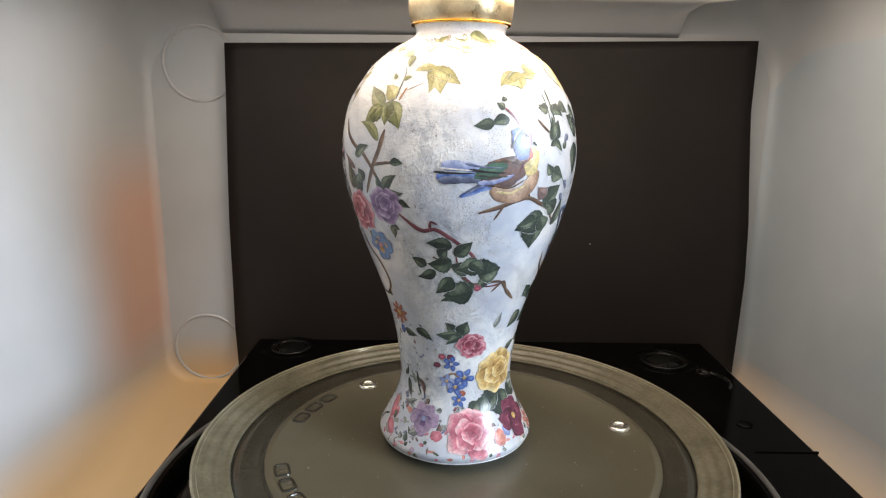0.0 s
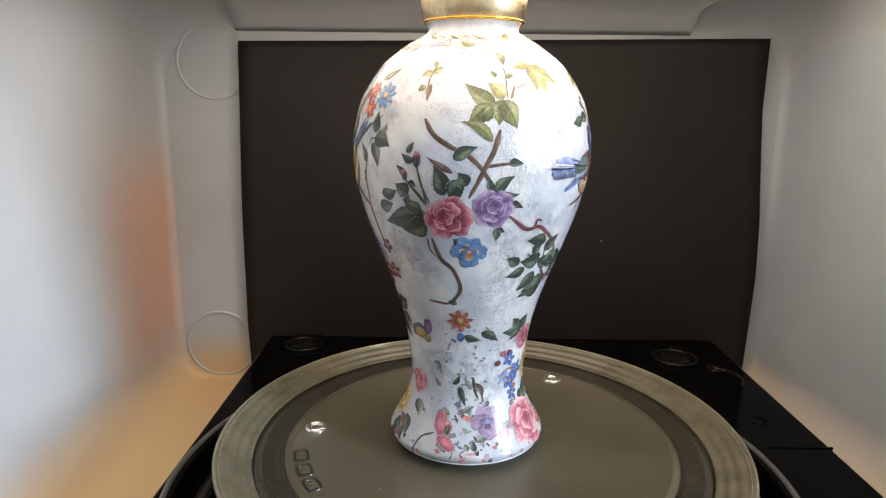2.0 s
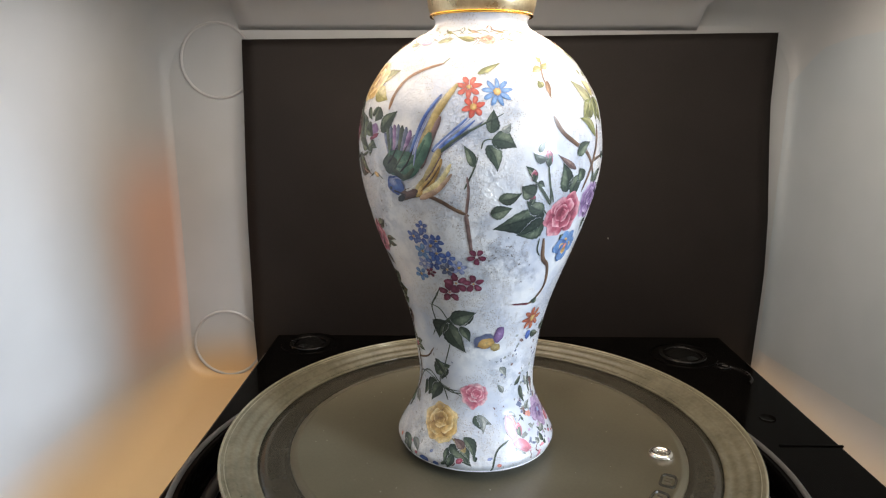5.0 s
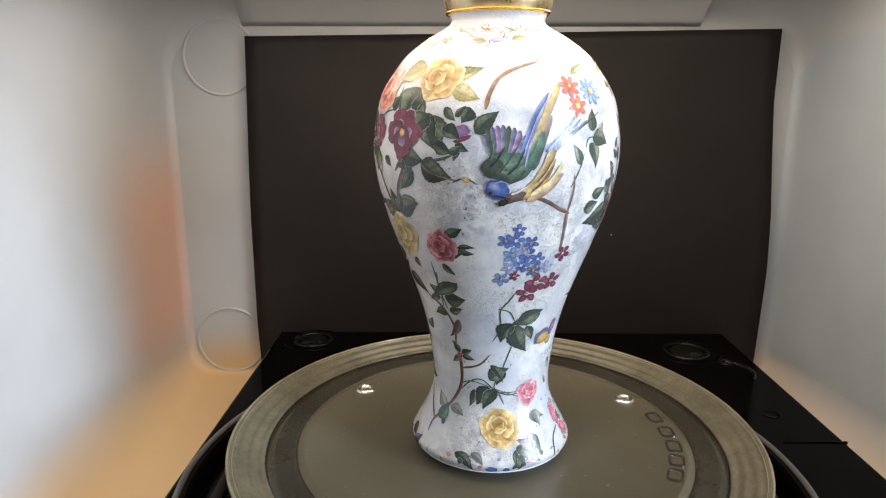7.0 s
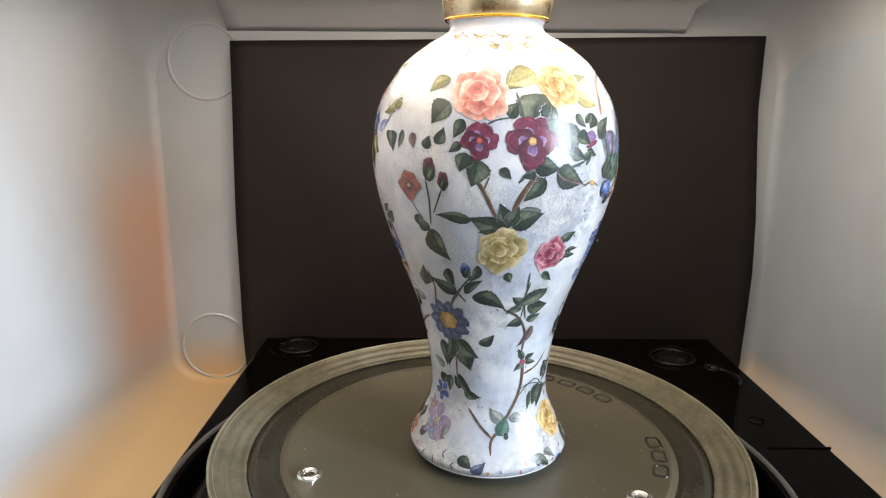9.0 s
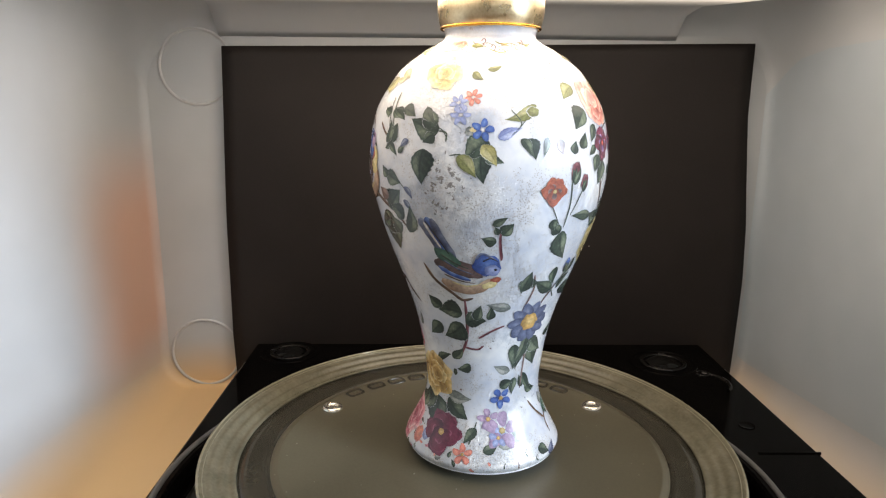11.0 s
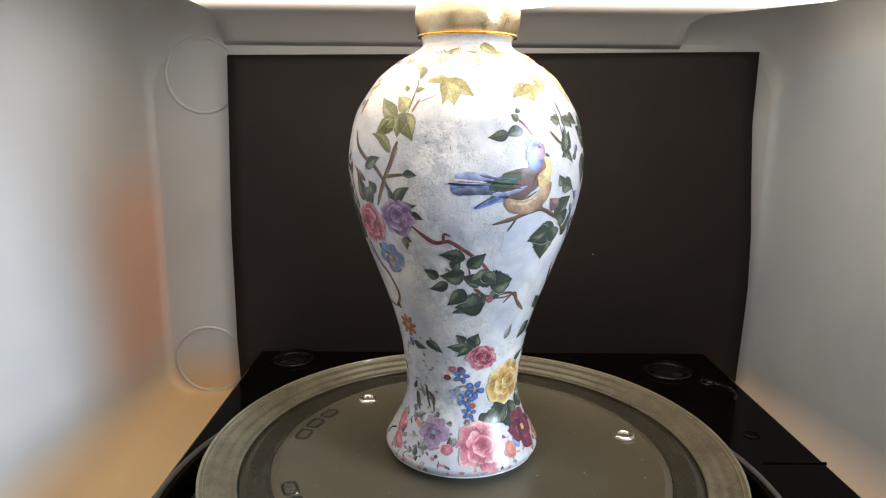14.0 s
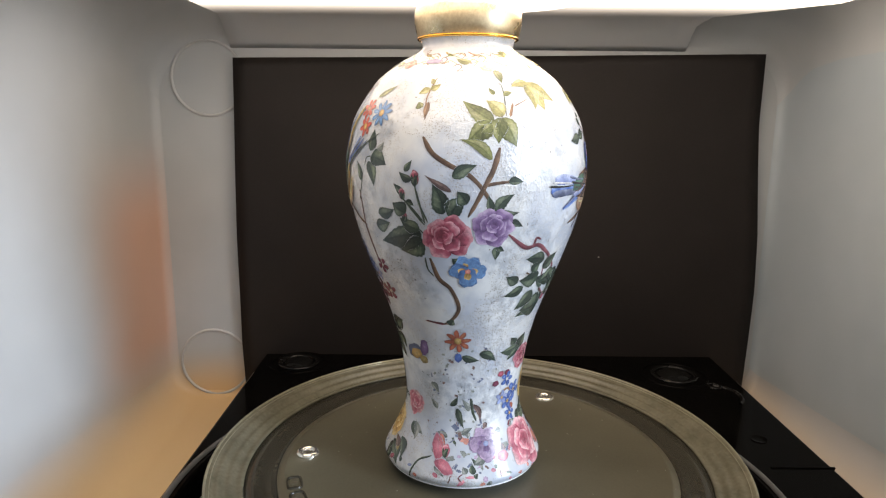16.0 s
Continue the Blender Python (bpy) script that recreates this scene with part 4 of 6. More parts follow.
leaf(-173.2, 144.3, -166.4, 144.1, 2.8, "dk")
leaf(181.0, 167.6, 167.7, 176.0, 5.9, "olive")
leaf(179.8, 167.6, 169.0, 158.9, 6.6, "olive")
leaf(-175.1, 169.4, -177.4, 159.1, 6.2, "olive")
leaf(-175.6, 169.4, -169.3, 157.9, 7.7, "olive")
leaf(180.1, 166.7, 175.2, 163.5, 3.2, "olive")
twig(1.14, 0.91, "tan", (-175.1, 169.4), (-178.0, 176.1))
twig(1.14, 0.69, "tan", (-171.4, 169.9), (-168.9, 175.1))
twig(0.46, 0.23, "stem", (-173.2, 169.9), (-172.5, 180.8), (-174.4, 183.5))
twig(0.46, 0.23, "tan", (-168.6, 173.9), (-160.1, 177.0))
leaf(-177.5, 178.4, -179.8, 181.2, 1.8, "olive")
leaf(-172.8, 178.5, -167.7, 179.4, 2.1, "olive")
leaf(-157.8, 183.8, -151.0, 172.4, 8.0, "yolive")
leaf(-157.1, 183.3, -141.1, 176.2, 6.1, "yolive")
leaf(-158.1, 183.3, -157.2, 172.7, 5.2, "yolive")
leaf(-156.2, 183.8, -167.9, 181.7, 3.3, "yolive")
leaf(159.7, 130.7, 155.2, 143.3, 6.2, "dk")
leaf(162.4, 129.4, 170.0, 138.4, 6.2, "dk")
leaf(163.5, 146.1, 173.8, 150.9, 4.2, "dk")
leaf(-178.2, 131.6, -169.9, 139.2, 4.2, "dk")
leaf(180.2, 132.0, 178.7, 139.1, 2.8, "dk")
leaf(-176.8, 131.6, -167.0, 131.6, 2.8, "dk")
leaf(-171.7, 127.3, -164.4, 125.2, 2.8, "dk")
rose(161.2, 120.8, 10.4, "crimson")
rose(180.9, 125.0, 9.0, "violet")
pansy(170.9, 105.6, 7.9, "azure", "yellow", "salmon")
leaf(167.2, 109.1, 162.9, 111.5, 3.4, "dk")
leaf(-176.2, 116.7, -176.0, 110.4, 2.9, "dk")
leaf(-175.7, 116.9, -171.8, 114.6, 2.2, "dk")
pansy(-170.4, 17.6, 8.2, "mauve", "violet", "paleb")
twig(1.36, 0.82, "stem", (177.0, 39.6), (178.8, 33.1), (182.4, 27.9))
leaf(175.5, 32.9, 168.5, 39.2, 2.2, "grey")
leaf(-172.3, 12.3, -182.6, 9.3, 3.3, "grey")
bud(156.2, 14.7, 3.3, "pink")
berry(-157.1, 11.2, 3.3, 2.7, 0, "pink")
rose(-164.9, 192.0, 2.9, "salmon")
rose(181.9, 189.8, 3.3, "paley")
leaf(172.0, 191.9, 160.7, 193.6, 3.4, "olive")
leaf(139.8, 46.6, 146.7, 41.4, 2.6, "grey")
leaf(157.8, 35.3, 165.0, 40.7, 2.1, "stem")
leaf(145.1, 33.1, 138.1, 37.9, 2.1, "grey")
leaf(169.0, 21.8, 179.1, 25.0, 2.2, "grey")
daisy(113.4, 172.7, 5.0, 7, "red", "yellow", 0.18)
daisy(115.7, 165.2, 4.5, 6, "red", "yellow", 0.3)
daisy(125.7, 170.9, 6.0, 9, "azure", "yellow", 0.26)
twig(0.69, 0.46, "stem", (112.5, 133.2), (116.0, 140.4), (118.0, 146.3))
leaf(122.9, 155.2, 124.1, 164.4, 4.5, "dk")
leaf(123.2, 152.6, 133.5, 149.6, 6.3, "dk")
leaf(121.5, 150.8, 125.7, 140.2, 4.9, "dk")
leaf(116.5, 142.2, 112.1, 150.6, 3.2, "dk")
twig(0.45, 0.45, "stem", (119.0, 149.0), (120.3, 152.3), (123.9, 153.1))
twig(0.46, 0.46, "tan", (152.3, 185.0), (149.6, 177.7), (150.1, 171.5))
leaf(149.9, 180.8, 144.0, 178.5, 2.5, "yolive")
leaf(150.1, 180.4, 155.3, 182.7, 2.3, "yolive")
leaf(147.7, 172.8, 145.7, 175.4, 2.9, "olive")
leaf(151.0, 175.4, 150.6, 168.0, 2.0, "tan")
leaf(151.4, 182.7, 149.2, 184.9, 1.8, "yolive")
bud(147.7, 145.2, 3.4, "crimson")
bud(141.5, 138.5, 2.5, "crimson")
bud(141.8, 128.7, 2.3, "crimson")
twig(0.68, 0.68, "stem", (148.1, 140.7), (149.9, 133.3), (151.5, 126.1))
twig(0.68, 0.45, "stem", (142.4, 136.2), (147.1, 131.5), (151.4, 126.6))
twig(0.69, 0.46, "stem", (142.9, 126.8), (147.8, 124.3), (150.9, 121.3))
leaf(142.8, 137.6, 137.3, 142.6, 2.7, "dk")
leaf(143.3, 135.7, 146.9, 133.8, 2.3, "dk")
leaf(149.4, 122.3, 125.1, 116.3, 9.3, "dk")
leaf(149.8, 119.3, 136.5, 113.5, 7.9, "dk")
leaf(148.4, 123.3, 138.9, 128.3, 5.1, "dk")
twig(1.9, 1.18, "brown", (152.1, 111.1), (155.6, 101.6), (161.9, 96.4), (166.0, 86.6), (159.9, 79.9), (155.1, 78.5))
twig(1.27, 0.76, "wine", (156.8, 78.4), (142.2, 79.3))
twig(0.71, 0.47, "stem", (149.6, 111.2), (150.1, 105.9), (153.0, 102.5))
leaf(159.6, 78.1, 162.4, 81.4, 3.1, "dk")
daisy(165.1, 69.9, 6.0, 8, "rust", "yellow", 0.28)
berry(165.2, 61.0, 1.8, 2.6, 0, "blue")
leaf(168.2, 61.8, 182.7, 59.4, 3.2, "dk")
m = piece("butterfly", 0.24, "enamel butterfly in blue and ochre")
m.blob(125.3, 60.9, 5.7, 4.2, 20, "slate")
m.blob(126.2, 59.8, 3.9, 2.6, 20, "yellow")
m.blob(136.2, 64.2, 2.3, 4.4, -10, "violet")
m.blob(134.1, 57.6, 2.3, 2.1, 0, "gold")
m.done()
leaf(116.3, 74.1, 92.7, 69.7, 6.6, "dk")
leaf(95.2, 65.3, 108.9, 55.0, 6.3, "dk")
leaf(89.5, 46.6, 84.6, 38.0, 4.9, "dk")
leaf(65.1, 35.4, 59.6, 26.2, 3.1, "dk")
twig(0.53, 0.53, "stem", (99.9, 65.0), (89.7, 47.2), (82.5, 37.1), (94.8, 33.0), (108.6, 33.5))
leaf(117.6, 22.9, 124.2, 16.7, 3.5, "dk")
leaf(119.8, 23.1, 133.1, 18.9, 3.0, "grey")
leaf(99.8, 9.0, 98.0, 0.9, 4.1, "dk")
leaf(104.7, 8.2, 116.9, 2.0, 3.8, "dk")
berry(149.0, 16.0, 2.9, 6.4, 12, "pink")
berry(155.6, 8.3, 5.9, 2.9, -35, "pink")
berry(151.8, 19.0, 1.6, 3.2, 20, "salmon")
twig(0.8, 0.8, "stem", (128.7, -2.1), (134.2, 7.7), (145.3, 11.7))
leaf(149.0, 7.9, 157.0, 4.0, 3.2, "grey")
leaf(156.5, 20.4, 144.7, 21.8, 2.2, "grey")
rose(123.3, 191.7, 3.5, "salmon")
berry(144.1, 192.4, 4.0, 1.9, 0, "mauve")
leaf(114.3, 191.3, 101.3, 193.1, 3.3, "olive")
rose(52.2, 175.5, 10.4, "yellow")
leaf(37.3, 179.7, 25.0, 173.4, 7.4, "olive")
leaf(43.0, 169.7, 36.4, 156.2, 10.5, "dk")
leaf(59.2, 175.8, 73.1, 179.7, 4.9, "olive")
leaf(59.7, 171.5, 72.8, 167.7, 5.8, "yolive")
leaf(52.0, 161.5, 55.8, 147.1, 8.5, "dk")
leaf(68.7, 164.7, 65.2, 158.6, 5.3, "dk")
leaf(71.1, 154.8, 80.6, 163.4, 5.7, "dk")
berry(64.7, 155.2, 4.8, 2.9, 15, "violet")
berry(66.0, 152.6, 4.0, 1.1, 20, "plum")
leaf(63.2, 151.2, 68.9, 147.9, 2.9, "dk")
leaf(64.2, 149.1, 62.4, 143.8, 2.4, "dk")
twig(1.75, 1.09, "tan", (74.9, 163.8), (76.5, 170.0), (80.7, 176.0), (89.3, 179.7), (99.6, 182.0))
twig(0.45, 0.22, "olive", (99.0, 182.0), (102.3, 184.3))
m = piece("painted_bird", 0.24, "long-tailed bird in violet, green and yellow")
m.stroke(3.3, 1.76, "slate", (79.6, 142.8), (77.2, 149.3), (74.1, 154.5))
m.stroke(3.3, 1.76, "stem", (80.1, 142.8), (78.1, 150.2), (75.7, 156.6))
m.stroke(3.3, 1.76, "slate", (81.1, 142.8), (79.7, 150.2), (77.7, 157.3))
m.stroke(3.3, 1.76, "violet", (81.9, 142.8), (81.3, 150.9), (79.8, 157.9))
m.stroke(3.3, 1.76, "slate", (82.8, 142.8), (82.9, 150.9), (82.1, 158.1))
m.stroke(3.3, 1.76, "stem", (83.7, 142.8), (84.4, 150.9), (84.4, 157.7))
m.stroke(3.3, 1.76, "slate", (84.7, 142.8), (86.1, 150.2), (86.7, 157.1))
m.stroke(3.3, 1.76, "violet", (85.6, 142.8), (87.7, 149.8), (88.9, 156.0))
m.stroke(3.08, 1.54, "slate", (86.5, 142.8), (89.2, 148.7), (91.2, 154.1))
m.stroke(3.54, 2.21, "gold", (91.8, 140.1), (95.3, 151.9), (100.7, 163.4), (108.3, 173.8))
m.stroke(2.65, 1.77, "umber", (94.1, 141.0), (98.2, 151.8), (102.2, 161.5))
m.stroke(1.55, 1.11, "blue", (88.4, 138.4), (90.3, 148.9), (95.2, 161.3), (101.8, 170.0))
m.stroke(0.66, 0.44, "paleb", (89.2, 139.2), (91.4, 149.3), (96.5, 161.5))
m.stroke(1.77, 0.66, "blue", (99.2, 147.9), (106.1, 154.3), (113.5, 161.1))
m.stroke(1.77, 0.66, "blue", (100.2, 147.5), (108.2, 153.4), (116.6, 160.2))
m.stroke(1.55, 0.66, "slate", (100.7, 146.6), (109.9, 152.9), (119.9, 159.7))
m.stroke(1.33, 0.44, "stem", (99.8, 145.3), (110.5, 153.8), (128.2, 162.7))
m.blob(82.8, 142.8, 8.8, 5.1, 8, "green")
m.blob(78.3, 141.9, 4.4, 4.0, 0, "stem")
m.stroke(5.75, 3.1, "green", (81.1, 137.9), (89.0, 140.1), (94.9, 147.1), (98.2, 155.3))
m.stroke(2.21, 1.32, "stem", (79.7, 139.7), (86.1, 137.0), (91.2, 141.0))
m.stroke(2.2, 1.1, "green", (82.4, 141.1), (90.4, 144.3), (95.8, 152.3))
m.stroke(4.04, 2.69, "gold", (90.6, 129.6), (96.5, 136.0), (100.4, 143.0), (102.3, 149.2))
m.stroke(3.14, 1.79, "yellow", (92.5, 130.5), (98.9, 136.8), (103.4, 145.2))
m.stroke(2.69, 1.35, "paley", (94.5, 130.5), (102.2, 135.8), (107.2, 143.3))
m.stroke(2.25, 1.13, "buff", (92.7, 128.6), (101.2, 132.6), (107.6, 139.4))
m.blob(80.3, 133.4, 4.7, 4.0, -15, "blue")
m.blob(78.9, 134.7, 2.2, 1.6, -15, "paleb")
m.blob(87.6, 130.6, 4.5, 2.0, 15, "umber")
m.blob(82.9, 128.0, 2.2, 1.3, 30, "black")
m.blob(77.5, 132.0, 0.7, 0.7, 0, "black")
m.stroke(0.90, 0.40, "black", (77.0, 142.0), (80.0, 145.0), (83.0, 150.0))
m.stroke(0.90, 0.40, "stem", (80.0, 139.5), (84.0, 144.0), (88.0, 150.0))
m.stroke(0.80, 0.40, "black", (84.0, 139.0), (88.0, 143.0), (91.0, 149.0))
m.stroke(0.80, 0.40, "green", (78.0, 145.0), (79.0, 149.0), (79.0, 153.0))
m.stroke(0.70, 0.40, "paleb", (91.0, 142.0), (93.0, 151.0), (98.0, 162.0))
m.stroke(0.70, 0.40, "umber", (96.0, 136.0), (100.0, 141.0), (104.0, 148.0))
m.stroke(0.60, 0.40, "brown", (94.0, 132.0), (99.0, 137.0), (103.0, 143.0))
m.stroke(0.80, 0.30, "paleb", (100.0, 148.0), (107.0, 154.5), (115.0, 161.0))
m.stroke(0.70, 0.30, "black", (79.0, 131.0), (82.0, 130.5), (86.0, 129.5))
m.stroke(0.70, 0.30, "paleb", (79.0, 135.5), (82.0, 136.5), (85.0, 135.5))
m.stroke(0.90, 0.40, "white", (86.0, 131.5), (89.0, 132.5), (92.0, 134.5))
m.done()
twig(1.58, 1.35, "brown", (81.4, 126.9), (87.7, 129.0), (95.0, 130.0), (102.0, 127.9), (108.3, 124.6), (114.4, 122.2))
twig(1.63, 1.16, "umber", (112.9, 122.8), (114.1, 114.2), (115.4, 104.4))
twig(1.16, 0.7, "umber", (113.1, 122.3), (114.2, 132.1), (113.6, 138.4))
twig(1.43, 0.95, "stem", (31.4, 138.2), (37.0, 143.3), (46.7, 143.3), (56.3, 144.4), (61.8, 146.2))
leaf(47.5, 142.6, 61.7, 137.4, 8.2, "dk")
leaf(32.9, 146.3, 44.5, 141.5, 6.1, "dk")
twig(0.67, 0.45, "stem", (61.9, 135.6), (67.4, 137.4), (72.3, 135.1))
berry(67.6, 136.8, 2.0, 1.1, -20, "yellow")
leaf(42.3, 127.1, 29.4, 116.0, 6.6, "grey")
leaf(56.3, 113.5, 64.8, 116.1, 3.8, "dk")
leaf(61.1, 106.1, 70.1, 105.0, 2.6, "dk")
daisy(89.8, 111.5, 3.9, 5, "blue", "white", 0.16)
daisy(96.9, 104.5, 4.0, 5, "blue", "yellow", 0.16)
daisy(88.7, 104.7, 4.0, 5, "azure", "yellow", 0.16)
daisy(102.6, 102.5, 3.6, 5, "blue", "white", 0.16)
daisy(83.8, 93.3, 3.6, 5, "azure", "yellow", 0.2)
daisy(91.0, 116.1, 3.0, 5, "blue", "white", 0.16)
daisy(94.2, 107.8, 3.8, 5, "paleb", "yellow", 0.2)
daisy(85.2, 111.3, 3.5, 5, "blue", "yellow", 0.16)
daisy(97.6, 110.2, 3.5, 5, "blue", "yellow", 0.16)
daisy(108.4, 98.3, 3.6, 5, "paleb", "yellow", 0.2)
daisy(94.1, 99.7, 3.8, 5, "blue", "white", 0.16)
daisy(87.9, 98.8, 3.3, 5, "paleb", "white", 0.2)
daisy(101.5, 97.1, 3.4, 5, "slate", "yellow", 0.16)
daisy(117.8, 103.8, 4.1, 5, "plum", "white", 0.12)
daisy(105.9, 90.6, 5.4, 5, "plum", "yellow", 0.1)
daisy(101.1, 85.8, 5.2, 5, "plum", "salmon", 0.1)
daisy(116.1, 90.7, 4.7, 5, "plum", "yellow", 0.1)
daisy(91.0, 94.9, 2.6, 5, "plum", "yellow", 0.1)
leaf(98.5, 70.7, 118.6, 75.9, 6.6, "dk")
leaf(94.9, 70.3, 86.9, 60.4, 6.6, "dk")
leaf(95.1, 69.1, 109.3, 54.4, 7.6, "dk")
twig(0.74, 0.49, "stem", (93.9, 86.5), (90.2, 82.3), (84.9, 76.5), (85.7, 67.6), (80.2, 61.0))
twig(0.5, 0.5, "stem", (83.5, 78.0), (91.2, 76.4), (96.6, 70.8))
leaf(77.8, 40.8, 95.8, 47.0, 5.8, "dk")
leaf(77.9, 37.1, 66.0, 27.5, 6.3, "dk")
twig(0.54, 0.54, "stem", (48.2, 32.7), (60.6, 39.3), (71.8, 40.6), (85.8, 34.8), (103.5, 34.0))
rose(117.1, 32.7, 6.7, "pink")
rose(87.9, 17.6, 10.1, "yellow")
twig(0.53, 0.53, "stem", (85.8, 35.4), (91.8, 28.4))
leaf(123.1, 23.0, 125.0, 15.0, 2.7, "grey")
leaf(99.2, 9.9, 115.5, 3.3, 4.8, "dk")
leaf(102.9, 6.4, 98.9, -0.3, 3.2, "dk")
berry(107.8, 4.0, 1.9, 1.3, 30, "crimson")
berry(81.1, 1.0, 2.9, 1.6, 0, "blue")
berry(90.9, 0.7, 1.8, 1.3, 0, "blue")
berry(79.0, 190.7, 3.2, 1.6, 0, "mauve")
leaf(71.5, 190.2, 62.2, 191.3, 2.7, "olive")
leaf(88.6, 190.7, 100.1, 192.3, 2.7, "olive")
leaf(-28.6, 80.9, -46.0, 83.2, 4.2, "grey")
leaf(-34.1, 12.7, -13.3, 12.3, 5.1, "grey")
leaf(-21.5, 47.0, -37.6, 50.3, 3.8, "grey")
twig(1.01, 0.76, "umber", (-17.2, 97.1), (-15.2, 89.1), (-20.3, 76.7))
rose(15.0, 171.7, 11.9, "salmon")
leaf(41.2, 180.4, 26.0, 175.1, 8.4, "yolive")
leaf(42.9, 172.2, 37.0, 155.6, 11.4, "dk")
leaf(46.0, 168.8, 40.3, 156.0, 6.6, "dk")
leaf(-0.6, 178.3, -10.1, 172.6, 5.5, "olive")
leaf(1.9, 169.0, -5.8, 160.5, 8.1, "dk")
leaf(8.6, 162.6, 4.7, 155.1, 4.4, "dk")
leaf(27.8, 162.8, 31.7, 169.2, 4.8, "dk")
twig(0.66, 0.66, "stem", (30.7, 173.0), (31.9, 164.5))
twig(0.66, 0.44, "stem", (16.5, 159.7), (22.2, 162.3), (29.2, 163.4))
pansy(15.6, 154.5, 7.5, "plum", "violet", "red")
pansy(36.6, 154.3, 10.5, "plum", "violet", "yellow")
leaf(49.6, 162.4, 54.9, 147.7, 7.4, "dk")
leaf(15.1, 147.5, 12.5, 136.3, 8.0, "dk")
leaf(8.4, 153.4, 2.9, 149.7, 3.1, "dk")
leaf(42.8, 146.1, 32.4, 140.4, 6.6, "dk")
twig(1.76, 1.76, "brown", (44.6, 145.2), (38.8, 140.9), (34.4, 135.3), (31.1, 129.0), (29.5, 122.8))
twig(1.34, 1.34, "brown", (11.8, 142.6), (16.3, 136.9), (19.9, 130.1), (23.2, 123.6))
twig(0.67, 0.45, "brown", (17.7, 135.6), (19.8, 140.6))
leaf(28.1, 119.4, 24.3, 130.3, 5.9, "dk")
leaf(28.5, 120.4, 32.7, 129.0, 5.0, "dk")
leaf(30.5, 119.4, 44.2, 125.6, 7.3, "dk")
leaf(28.1, 118.9, 10.4, 123.9, 7.3, "dk")
leaf(12.4, 122.6, -4.7, 124.0, 4.1, "dk")
leaf(23.7, 118.8, 15.1, 117.3, 3.7, "dk")
rose(26.1, 109.2, 10.7, "gold")
rose(52.3, 106.7, 8.2, "crimson")
leaf(29.8, 99.2, 32.3, 94.2, 3.3, "dk")
leaf(54.9, 112.3, 62.4, 115.3, 3.3, "dk")
leaf(61.1, 107.1, 70.8, 107.7, 2.1, "dk")
leaf(50.6, 98.7, 58.0, 93.7, 2.9, "dk")
bud(-5.8, 142.9, 5.1, "wine")
bud(0.6, 138.3, 4.1, "wine")
twig(0.7, 0.7, "stem", (-7.7, 139.5), (-6.7, 129.6), (-7.5, 119.2))
twig(0.69, 0.46, "stem", (0.4, 136.2), (-3.1, 128.6), (-5.3, 124.4))
leaf(-8.6, 117.0, -15.4, 121.7, 4.3, "dk")
leaf(-8.0, 117.6, 0.0, 103.5, 7.7, "dk")
leaf(-21.1, 157.8, -23.2, 149.7, 2.6, "dk")
leaf(-25.2, 170.3, -40.3, 164.4, 4.1, "olive")
bud(7.5, 99.5, 3.9, "blue")
leaf(-2.6, 99.9, 0.3, 90.8, 4.2, "dk")
twig(0.74, 0.74, "stem", (-5.0, 94.1), (1.5, 87.3), (6.0, 83.5))
leaf(9.8, 86.8, 30.8, 80.5, 6.7, "dk")
leaf(5.6, 87.8, 17.7, 95.4, 3.5, "dk")
twig(1.23, 0.99, "brown", (30.0, 80.7), (40.9, 76.2), (49.2, 66.9), (48.6, 57.4))
twig(0.71, 0.48, "stem", (42.8, 98.6), (43.4, 85.0), (43.0, 75.6))
leaf(43.8, 84.9, 58.5, 90.3, 4.4, "dk")
leaf(46.0, 81.3, 62.1, 81.8, 6.4, "dk")
leaf(41.8, 83.3, 34.8, 86.9, 3.4, "dk")
leaf(45.2, 73.1, 32.7, 71.6, 4.0, "dk")
leaf(47.6, 74.2, 58.5, 76.9, 3.5, "dk")
leaf(52.4, 51.8, 43.3, 47.6, 2.6, "dk")
leaf(53.3, 53.0, 63.2, 55.6, 2.6, "dk")
leaf(52.1, 53.6, 45.2, 59.4, 2.6, "dk")
leaf(53.5, 51.7, 66.0, 50.5, 2.3, "dk")
berry(51.2, 51.9, 1.6, 1.6, 0, "crimson")
twig(1.55, 1.03, "brown", (48.5, 58.0), (52.3, 45.9), (49.3, 34.3), (34.0, 21.3), (24.6, 15.0), (23.8, 9.0))
twig(1.05, 0.52, "brown", (52.4, 45.3), (68.8, 48.4), (78.6, 54.2))
twig(1.32, 0.79, "brown", (24.5, 15.9), (13.4, 21.6), (2.9, 28.4))
twig(0.53, 0.26, "stem", (49.0, 37.2), (68.0, 38.9), (119.0, 28.6))
leaf(84.7, 35.9, 71.9, 25.7, 5.2, "dk")
leaf(78.7, 48.8, 90.2, 39.1, 2.9, "dk")
leaf(33.9, 22.3, 22.9, 29.5, 4.8, "grey")
leaf(40.4, 24.2, 55.7, 21.3, 4.0, "grey")
berry(36.4, 16.7, 1.3, 1.9, 0, "dk")
leaf(-2.6, 60.7, 5.0, 47.5, 8.3, "dk")
leaf(-8.7, 59.8, -16.6, 47.3, 3.9, "dk")
leaf(-16.2, 43.2, -17.9, 33.9, 3.5, "dk")
leaf(-6.1, 37.1, -11.6, 44.0, 3.0, "dk")
leaf(-2.3, 37.0, 15.1, 34.2, 3.7, "dk")
daisy(-28.9, 17.7, 9.5, 5, "mauve", "gold", 0.16)
berry(59.1, 3.4, 1.3, 1.6, 0, "dk")
rose(30.5, 190.9, 3.2, "paley")
rose(41.7, 191.9, 2.8, "salmon")
